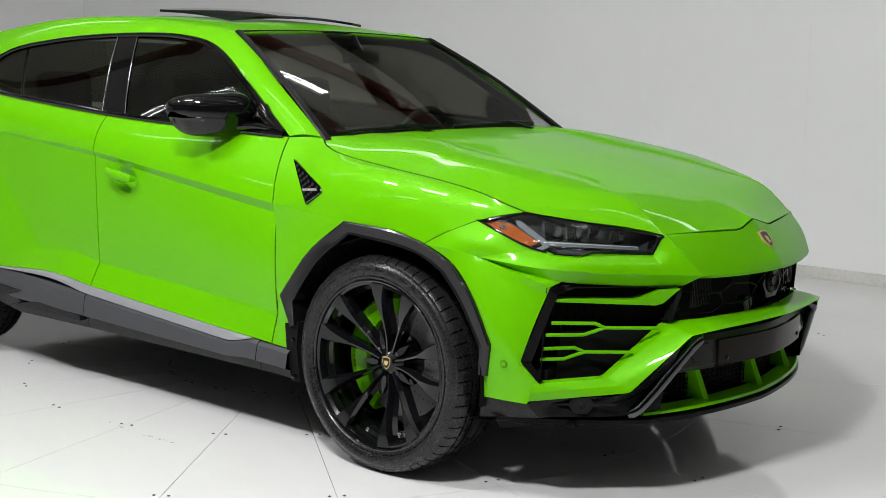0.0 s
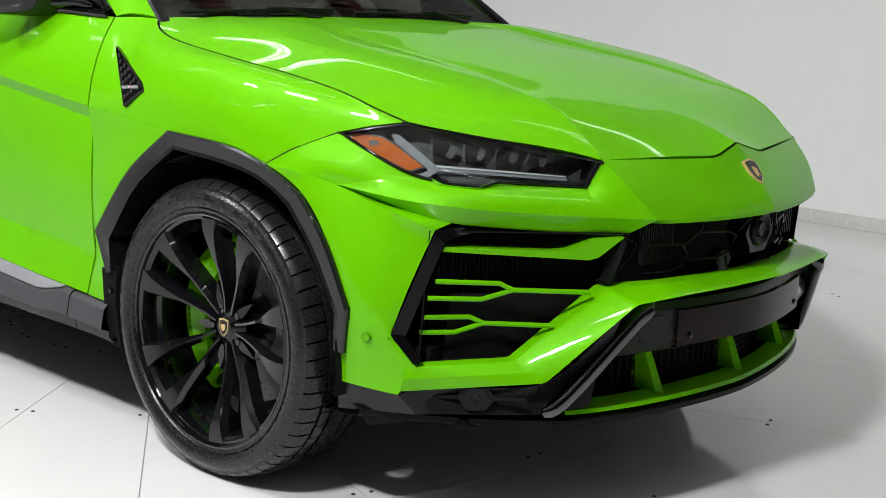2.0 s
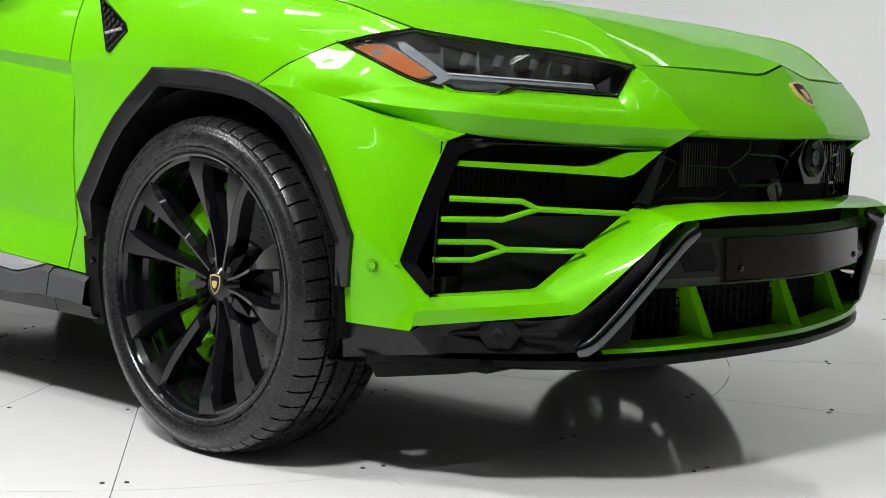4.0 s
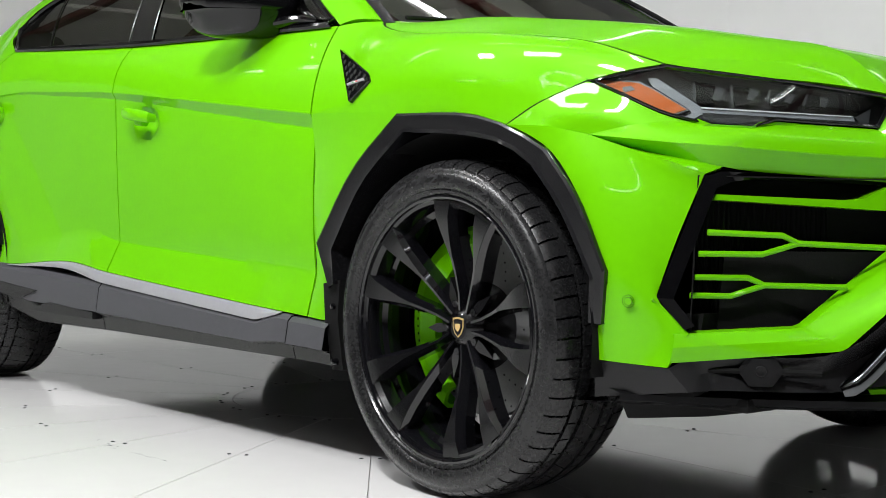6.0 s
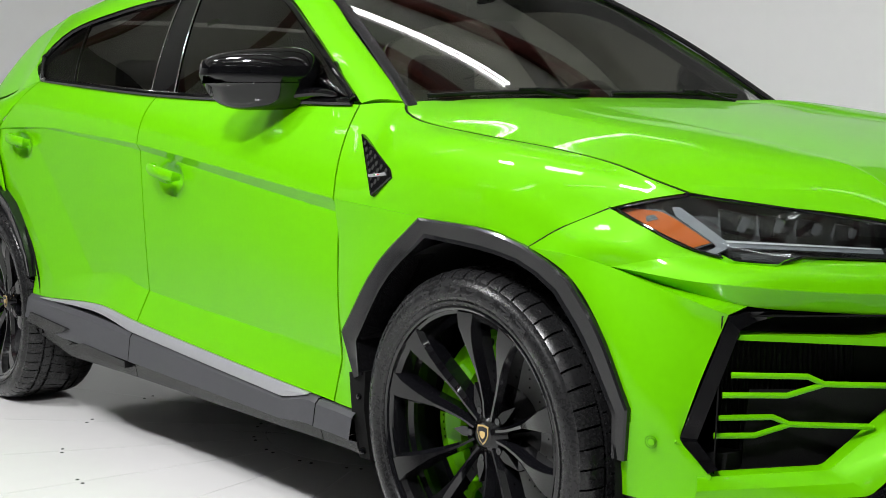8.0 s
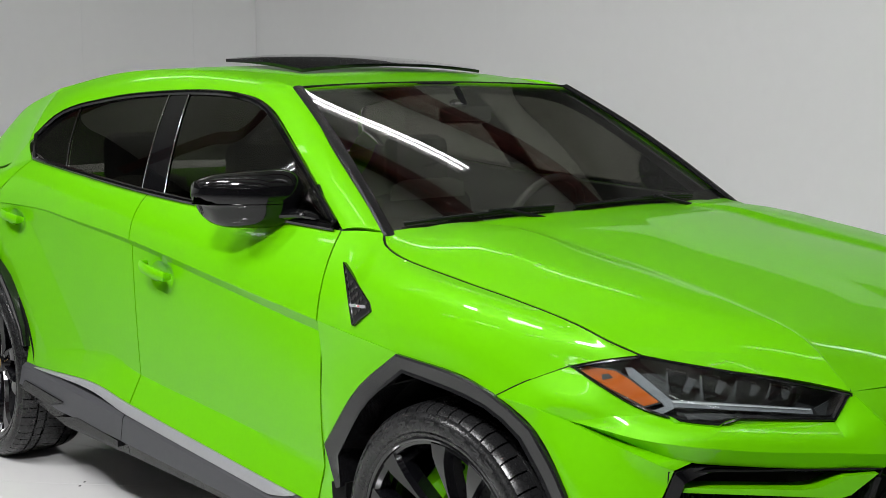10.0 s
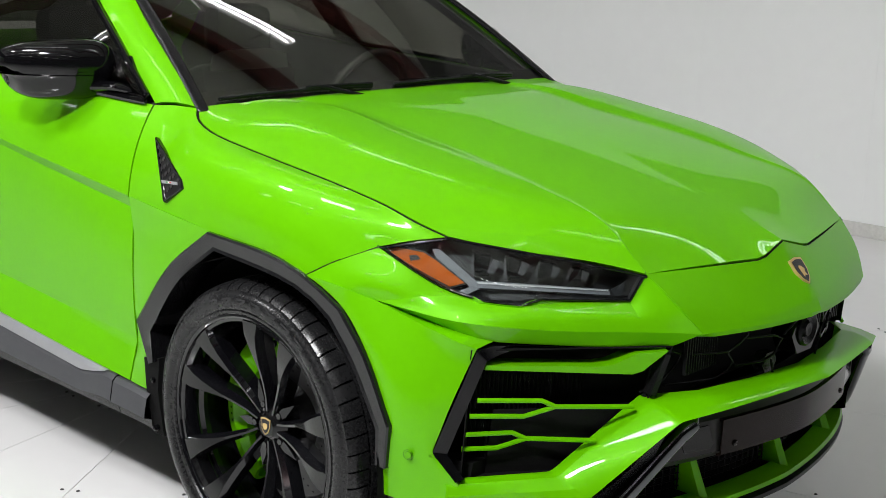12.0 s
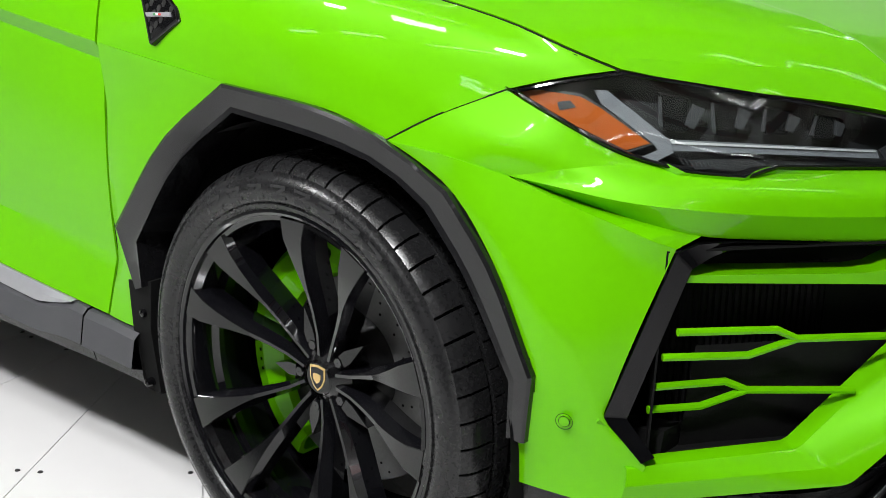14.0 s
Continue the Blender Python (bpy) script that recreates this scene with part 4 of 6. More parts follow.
def arch(outer, inside, name):
    cuts = [(0, 2), (1, 4), (3, 7), (6, 9), (8, 10)]
    def line(pts, dy=0.0, pull=0.0):
        out = []
        for a, b in cuts:
            s = spline(pts[a:b], 8)
            out += s if not out else s[1:]
        return [p + np.array((0, dy, 0)) for p in out]
    o, i = line(outer), line(inside)
    rows = [[p + np.array((0, 0.03, 0)) for p in o], [p + np.array((0, -0.010, 0)) for p in o],
            [a + (b - a) * 0.12 + np.array((0, -0.012, 0)) for a, b in zip(o, i)], [a + (b - a) * 0.80 for a, b in zip(o, i)],
            i, [p + np.array((0, 0.012, 0)) for p in i], [p + np.array((0, 0.10, 0)) for p in i]]
    bm = bmesh.new()
    grid(bm, rows)
    thicken(bm, 0, (np.mean([p[0] for p in outer]), -0.4, 0.4))
    bm.faces.ensure_lookup_table()
    # the end caps
    return pair(name, bm, ARCH, car, "satin black wheel arch trim", sharp=18)


arch(ARCH_F, ARCH_IN, "wheel_arch")
ARCH_R = [(-2.635, -0.992, 0.548), (-2.655, -0.996, 0.626), (-2.72, -1.0, 0.73), (-2.806, -1.004, 0.824), (-2.95, -1.005, 0.90), (-3.109, -1.005, 0.934), (-3.27, -1.003, 0.905), (-3.44, -0.995, 0.78), (-3.53, -0.985, 0.60), (-3.51, -0.98, 0.45)]
ARCH_RI = [(-2.672, -1.006, 0.55), (-2.690, -1.008, 0.615), (-2.755, -1.012, 0.70), (-2.835, -1.014, 0.785), (-2.96, -1.015, 0.855), (-3.10, -1.015, 0.885), (-3.24, -1.013, 0.86), (-3.39, -1.006, 0.75), (-3.47, -0.996, 0.58), (-3.46, -0.992, 0.45)]
arch(ARCH_R, ARCH_RI, "wheel_arch")
for x0 in (-0.028, -3.05):
    bm = bmesh.new()
    rows = []
    for y in (-0.985, -0.60):
        rows.append([(x0 + 0.468 * math.cos(a), y, 0.40 + 0.468 * math.sin(a)) for a in np.linspace(-0.15, math.pi + 0.25, 40)])
    vs = grid(bm, rows)
    bm.faces.new([bm.verts.new((x0 + 0.468 * math.cos(a), -0.60, 0.40 + 0.468 * math.sin(a))) for a in np.linspace(-0.15, math.pi + 0.25, 40)])
    pair("wheel_well", bm, DARK, car)
# flap between sill and front wheel, with its clips
bm = bmesh.new()
prism(bm, [(-0.512, -0.988, 0.488), (-0.440, -0.988, 0.50), (-0.452, -0.985, 0.40), (-0.44, -0.975, 0.262), (-0.487, -0.975, 0.262), (-0.502, -0.988, 0.38)], (0, 0.06, 0))
pair("splash_flap", bm, DARK, car)
bm = bmesh.new()
prism(bm, [(0.43, -0.915, 0.285), (0.61, -0.865, 0.30), (0.62, -0.845, 0.47), (0.43, -0.93, 0.47)], (0, 0.05, 0))
pair("arch_liner", bm, DARK, car)
for z, x in ((0.43, -0.467), (0.285, -0.462)):
    bm = bmesh.new()
    lathe(bm, [(0.001, -0.996), (0.007, -0.994), (0.009, -0.986), (0.009, -0.965)], 14, (x, z))
    pair("flap_clip", bm, GLOSS, car)

# ---------------------------------------------------------------- sills
XS = np.linspace(-0.484, -2.70, 60)


def sill_top(x):
    return float(np.interp(-x, [0.48, 0.66, 0.72, 0.82, 1.0, 1.76, 2.3, 2.56, 2.71], [0.382, 0.396, 0.398, 0.372, 0.384, 0.436, 0.466, 0.476, 0.480]))


def sill_row(dy, f, dz=0.0):
    return [np.array((x, -0.990 + dy, sill_top(x) + (np.interp(-x, [0.48, 0.6, 1.76, 2.32, 2.7], [0.268, 0.272, 0.273, 0.268, 0.33]) - sill_top(x)) * f + dz)) for x in XS]


rows = [sill_row(0.03, -0.04), sill_row(0.0, 0.0), sill_row(-0.012, 0.10), sill_row(-0.022, 0.60), sill_row(0.004, 0.68), sill_row(0.014, 0.97), sill_row(0.03, 1.0), sill_row(0.18, 0.95)]
cut = next(i for i, x in enumerate(XS) if x < -0.614)
cut2 = next(i for i, x in enumerate(XS) if x < -1.757)
for lo, hi in ((0, cut), (cut, cut2), (cut2, len(XS))):
    part_rows = [[q.copy() for q in r[lo:hi]] for r in rows]
    for r in part_rows:
        r[0][0] += -0.022 if lo else 0
        if hi == len(XS):
            r[-1][0] += 0.0
        else:
            r[-1][0] = float(XS[hi]) - 0.018
    sections = pair("sill_section", sheet([part_rows[:4]], 0, (-1.5, 0, 0.4)), SILL, car, "dark grey plastic sill section", sharp=14)
    lowers = sheet([part_rows[3:]], 0, (-1.5, 0, 0.4))
    other = mirrored(lowers)
    part("sill_underside", lowers, SATIN, sections[0])
    part("sill_underside", other, SATIN, sections[1])
bm = bmesh.new()
prism(bm, [(-1.80, -1.015, 0.312), (-1.80, -1.016, 0.335), (-2.14, -1.0155, 0.352), (-2.34, -1.014, 0.316)], (0, 0.03, 0))
pair("sill_insert", bm, SATIN, car)
bm = bmesh.new()
prism(bm, [(-2.26, -1.0155, 0.388), (-2.62, -1.015, 0.412), (-2.665, -1.013, 0.372), (-2.40, -1.014, 0.352)], (0, 0.03, 0))
pair("sill_insert", bm, SATIN, car)
xs = np.linspace(-0.700, -2.56, 80)
up = [np.array((x, -0.990, at(BOTTOM, x)[1] - 0.002)) for x in xs]
lo = []
for x, p in zip(xs, up):
    wide = 0.036 * min(1, max(0.02, (-0.700 - x) / 0.13)) ** 0.8 * float(np.interp(x, [-2.56, -2.1, -1.8], [0.04, 0.62, 1.0]))
    lo.append(np.array((x, -0.999, p[2] - wide)))
rows = [[p + np.array((0, 0.02, 0)) for p in up], up, [a + (b - a) * 0.5 + np.array((0, -0.004, 0)) for a, b in zip(up, lo)], lo, [p + np.array((0, 0.02, -0.002)) for p in lo]]
pair("sill_strip", sheet([rows], 0, (-1.5, 0, 0.45)), SILVER, car, "satin silver strip along the sill", sharp=25)

# ---------------------------------------------------------------- rear quarter and tail
ql = [np.array(skin_point(np.interp(l, range(5), SEAM_R) - G, l)) for l in np.linspace(2, 0, 22)]
qb = spline([ql[0], (-2.88, -0.996, 0.872), (-2.95, -1.0, 0.903), (-3.109, -1.003, 0.937), (-3.27, -1.0, 0.908), (-3.44, -0.993, 0.785), (-3.53, -0.98, 0.62), (-3.62, -0.93, 0.55)], 30)
qt = spline([ql[-1], (-2.85, -0.905, 1.285), (-3.05, -0.905, 1.25), (-3.3, -0.885, 1.228), (-3.6, -0.83, 1.19), (-3.82, -0.72, 1.15)], 30)
qr = spline([(-3.62, -0.93, 0.55), (-3.80, -0.86, 0.75), (-3.88, -0.80, 0.95), (-3.82, -0.72, 1.15)], 22)
quarter = coons(qb, qt, ql, qr, lambda u, v: np.array((0, -0.8, 0.4)) * 0.03 * 4 * v * (1 - v) * math.sin(math.pi * u))
pair("rear_wing", sheet([quarter]), GREEN, car)
bm = bmesh.new()
rod(bm, softened([(-3.03, -0.955, 1.215), (-3.17, -0.945, 1.205), (-3.21, -0.975, 1.09), (-3.10, -0.992, 1.08), (-3.03, -0.955, 1.215), (-3.1, -0.95, 1.21)], 0.02, 40), 0.0015, 6)
pair("fuel_flap_seam", bm, DARK, car)
bm = bmesh.new()
rows = [[np.array((-3.84 - 0.05 * math.cos(y / 0.75 * 1.5), y * w, z)) for y in np.linspace(-0.75, 0.75, 24)] for z, w in ((1.15, 0.96), (0.95, 1.06), (0.75, 1.12), (0.45, 1.15), (0.32, 1.0))]
part("tail_panel", sheet([rows], 0.01, (-1.5, 0, 0.6)), GREEN, car)
bm = bmesh.new()
rows = [[np.array((x, y, 0.30 if x > -3.7 else 0.34)) for y in np.linspace(-0.86, 0.86, 12)] for x in (-3.55, -3.7, -3.88)]
part("rear_lip", sheet([rows], 0.02, (-2, 0, 0.6)), SATIN, car)

# ---------------------------------------------------------------- roof, pillars and glass
RAIL = [(-0.492, -0.808, 1.197), (-0.83, -0.732, 1.402), (-1.17, -0.645, 1.597), (-1.5, -0.612, 1.640), (-2.0, -0.60, 1.668), (-2.5, -0.61, 1.656), (-3.0, -0.64, 1.592), (-3.4, -0.66, 1.475), (-3.78, -0.67, 1.20)]
FRAME = [(-0.632, -0.852, 1.195), (-0.965, -0.778, 1.412), (-1.22, -0.716, 1.545), (-1.45, -0.690, 1.585), (-1.89, -0.693, 1.590), (-2.36, -0.722, 1.560), (-2.70, -0.782, 1.492), (-2.815, -0.868, 1.375), (-2.73, -0.900, 1.306)]
PILLAR_END = [(-2.815, -0.872, 1.372), (-2.95, -0.890, 1.285), (-3.3, -0.882, 1.232), (-3.80, -0.73, 1.155)]
frame_line = spline(FRAME[:8], 48)
rail_line = spline(RAIL[:7], 48)
rows = []
for j in range(7):
    t = j / 6
    rows.append([a + (b - a) * t + np.array((0, -0.5, 0.6)) * 0.016 * 4 * t * (1 - t) for a, b in zip(frame_line, rail_line)])
pil_low, pil_up = spline(PILLAR_END, 24), spline(RAIL[6:], 24)
rows2 = []
for j in range(7):
    t = j / 6
    rows2.append([a + (b - a) * t + np.array((0, -0.5, 0.6)) * 0.016 * 4 * t * (1 - t) for a, b in zip(pil_low, pil_up)])
pillar_rows = rows
pair("window_corner", sheet([between(spline([(-2.810, -0.874, 1.374), (-2.88, -0.884, 1.325), (-2.95, -0.890, 1.285)], 8), spline([(-2.722, -0.903, 1.306), (-2.84, -0.908, 1.284), (-2.97, -0.908, 1.262)], 8), 4, 0)], 0.006, (-2.4, 0, 1.0)), GREEN, car)
pair("roof_pillar", sheet([rows, rows2], 0.012, (-1.8, 0, 1.0)), GREEN, car, "lime green roof rail and pillar", sharp=30)

ROOF_C = [(-1.215, 0, 1.618), (-1.5, 0, 1.664), (-2.0, 0, 1.688), (-2.5, 0, 1.670), (-3.0, 0, 1.610)]
rail_part = spline(RAIL[2:7], 30)
rc = spline(ROOF_C, 30)
rows = []
for j in range(12):
    t = j / 11
    rows.append([np.array((a[0] + (b[0] - a[0]) * t, a[1] * (1 - t), a[2] + (b[2] - a[2]) * math.sin(t * math.pi / 2) ** 0.7)) for a, b in zip(rail_part, rc)])
roof_rows = rows
part("roof", sheet(whole([rows]), 0.012, (-1.8, 0, 1.0)), GREEN, car)
# opened glass sunroof
bm = bmesh.new()
ys = np.linspace(-0.45, 0.45, 17)
rows = []
for k in range(9):
    t = k / 8
    rows.append([np.array((-1.45 - 0.48 * t, y * (0.95 + 0.05 * t), 1.691 + 0.042 * t + 0.008 * math.sin(math.pi * t) - 0.115 * y * y)) for y in ys])
part("sunroof", sheet([rows], 0.012, (-1.6, 0, 1.4)), ALLOY, car, "tilted dark glass sunroof panel")
bm = bmesh.new()
prism(bm, [(-2.93, 0.004, 1.575), (-2.86, 0.004, 1.58), (-2.94, 0.004, 1.632), (-2.965, 0.004, 1.632), (-2.985, 0.004, 1.57)], (0, -0.012, 0))
part("roof_aerial", bm, GREEN, car)

# windscreen
ys = np.linspace(-1, 1, 25)
rows = []
for k in range(13):
    t = k / 12
    w = 0.80 + (0.632 - 0.80) * t
    row = []
    for y in ys:
        x = -0.47 + (-1.175 + 0.47) * t + (0.085 - 0.12 * t) * (1 - y * y)
        z = 1.178 + (1.600 - 1.178) * t + 0.022 * math.sin(math.pi * t) + (0.012 * t + 0.004) * (1 - y * y)
        row.append(np.array((x, y * w, z)))
    rows.append(row)
part("windscreen", sheet([rows], 0.004, (-1.5, 0, 1.0)), WIND, car, "dark tinted windscreen")
for side in (-1, 1):
    bm = bmesh.new()
    rod(bm, [r[0 if side < 0 else -1] + np.array((0.004, side * 0.002, 0.004)) for r in rows], 0.019, 8, squash=0.45)
    part("windscreen_seal", bm, SATIN, car)
bm = bmesh.new()
rod(bm, [p + np.array((-0.004, 0, 0.003)) for p in rows[-1]], 0.006, 6)
part("windscreen_seal", bm, SATIN, car)
band = [[p + np.array((-0.006, 0, -0.004)) for p in r] for r in (rows[0], rows[1], [a + (b - a) * 0.35 for a, b in zip(rows[1], rows[2])])]
part("windscreen_band", sheet([band], 0.002, (-1.5, 0, 1.0)), DARK, car)
# wipers
for y0, y1 in ((-0.73, -0.16), (-0.06, 0.56)):
    bm = bmesh.new()
    pts = []
    for t in np.linspace(0, 1, 12):
        y = y0 + (y1 - y0) * t
        u = y / 0.79
        z = 1.212 + 0.014 * (1 - u * u) + 0.004 * math.sin(math.pi * t)
        g = (z - 1.182) / 0.49
        pts.append((-0.47 - 0.705 * g + (0.085 - 0.12 * g) * (1 - u * u) + 0.012, y, z))
    rod(bm, pts, 0.006, 8)
    rod(bm, [(p[0] + 0.002, p[1], p[2] + 0.007) for p in pts[6:]], 0.005, 8)
    rod(bm, [(pts[9][0] + 0.05, pts[9][1] + 0.06, 1.195), (pts[7][0] + 0.012, pts[7][1], pts[7][2] + 0.008)], 0.007, 8)
    part("wiper", bm, SATIN, car)

# side windows
WIN_LOW = [(-0.66, -0.860, 1.197), (-1.2, -0.893, 1.215), (-1.72, -0.909, 1.239), (-2.3, -0.909, 1.281), (-2.72, -0.899, 1.312)]
WIN_TOP = [(-0.672, -0.848, 1.214), (-0.985, -0.780, 1.413), (-1.235, -0.718, 1.538), (-1.46, -0.694, 1.577), (-1.89, -0.697, 1.582), (-2.36, -0.726, 1.552), (-2.69, -0.786, 1.486), (-2.80, -0.868, 1.376)]
wl, wt = spline(WIN_LOW, 120), spline(WIN_TOP, 120)


def near_x(line, x):
    return min(range(len(line)), key=lambda k: abs(line[k][0] - x))


def pane(x0, x1, t0, t1):
    a = wl[near_x(wl, x0):near_x(wl, x1) + 1]
    b = wt[near_x(wt, t0):near_x(wt, t1) + 1]
    a, b = poly(a, 24), poly(b, 24)
    rows = []
    for j in range(8):
        t = j / 7
        rows.append([p + (q - p) * t + np.array((0, -0.6, 0.3)) * 0.016 * 4 * t * (1 - t) for p, q in zip(a, b)])
    return rows


for x0, x1, t0, t1 in ((-0.66, -1.62, -0.672, -1.79), (-1.745, -2.36, -1.905, -2.54), (-2.375, -2.72, -2.555, -2.80)):
    pair("side_window", sheet([pane(x0, x1, t0, t1)], 0.004, (-1.5, 0, 1.2)), TINT, car, "dark tinted side window")
pair("door_pillar", sheet([[[p + np.array((0, -0.003, 0)) for p in r] for r in pane(-1.59, -1.755, -1.765, -1.915)]], 0.008, (-1.5, 0, 1.2)), GLOSS, car, "gloss black door pillar")
for x, t in ((-1.596, -1.772), (-1.748, -1.908), (-2.367, -2.547)):
    bm = bmesh.new()
    a, b = wl[near_x(wl, x)], wt[near_x(wt, t)]
    rod(bm, [a + (b - a) * s + np.array((0, -0.6, 0.3)) * (0.016 * 4 * s * (1 - s) + 0.006) for s in np.linspace(0.02, 0.98, 10)], 0.0022, 6)
    pair("window_strip", bm, CHROME if x > -2 else TUBE, car, "thin bright window strip")
bm = bmesh.new()
loop = [p + np.array((0, -0.004, 0)) for p in wl[::3]] + [p + np.array((0, -0.004, 0)) for p in reversed(wt[::3])]
rod(bm, loop, 0.011, 8, closed=True)
pair("window_surround", bm, GLOSS, car, "gloss black window surround")
# rear window
rows = []
for k in range(7):
    t = k / 6
    rows.append([np.array((-3.0 - 0.78 * t, y * (0.64 + 0.03 * t), 1.555 - 0.36 * t + 0.03 * math.sin(math.pi * t) + 0.01 * (1 - (y / 1.0) ** 2))) for y in np.linspace(-1, 1, 15)])
part("rear_window", sheet([rows], 0.004, (-2.5, 0, 0.8)), TINT, car)

# ---------------------------------------------------------------- door mirrors
for side in (-1, 1):
    def shell(scale, lo, hi):
        bm = bmesh.new()
        rows = []
        for i in range(19):
            v = -1 + 2 * i / 18
            row = []
            for k in range(32):
                a = 2 * math.pi * k / 32
                r = max(0.0, 1 - abs(v) ** 4.2) ** (1 / 2.6)
                c, s = math.cos(a), math.sin(a)
                c, s = abs(c) ** 0.72 * (1 if c > 0 else -1), abs(s) ** 0.72 * (1 if s > 0 else -1)
                x = 0.088 * r * c * scale * (1 - 0.15 * max(0, -s))
                z = 0.095 * r * s * scale * ((0.88 + 0.20 * v) if s > 0 else (1.0 - 0.06 * v))
                y = 0.150 * v * scale * (1 - 0.20 * max(0, -s))
                row.append((-0.962 + x * (1 - 0.25 * abs(v)) + 0.060 * v - 0.03 * max(0, -v) ** 2, -0.962 + y, min(max(1.272 + z - 0.006 * v, lo), hi)))
            rows.append(row)
        grid(bm, rows, closed=True)
        if side > 0:
            for vv in bm.verts:
                vv.co.y = -vv.co.y
        bmesh.ops.remove_doubles(bm, verts=bm.verts, dist=1e-5)
        bmesh.ops.recalc_face_normals(bm, faces=bm.faces)
        return bm
    mir = part("door_mirror", shell(1.0, 1.256, 2), GLOSS, car, "gloss black door mirror", sharp=50)
    part("mirror_base", shell(0.985, 0, 1.255), GLOSS, mir, "dark grey lower mirror shell", sharp=50)
    bm = bmesh.new()
    rod(bm, spline([(-0.955, side * 0.93, 1.215), (-0.88, side * 0.89, 1.222), (-0.80, side * 0.868, 1.226), (-0.73, side * 0.85, 1.216)], 12), [0.018, 0.022, 0.024, 0.024, 0.024, 0.024, 0.024, 0.023, 0.022, 0.020, 0.016, 0.012], 12, squash=0.7)
    part("mirror_arm", bm, GLOSS, mir)
    bm = bmesh.new()
    prism(bm, [(-0.665, side * 0.855, 1.200), (-0.86, side * 0.872, 1.207), (-0.845, side * 0.825, 1.30), (-0.80, side * 0.822, 1.315)], (0, -side * 0.012, 0))
    part("mirror_sail", bm, GLOSS, mir)


# ---------------------------------------------------------------- wheels
def text_mesh(word, size, depth):
    cu = bpy.data.curves.new("letters", "FONT")
    cu.body, cu.size, cu.extrude, cu.align_x = word, size, depth, "CENTER"
    ob = bpy.data.objects.new("letters", cu)
    scene.collection.objects.link(ob)
    dg = bpy.context.evaluated_depsgraph_get()
    me = bpy.data.meshes.new_from_object(ob.evaluated_get(dg))
    bpy.data.objects.remove(ob)
    return me


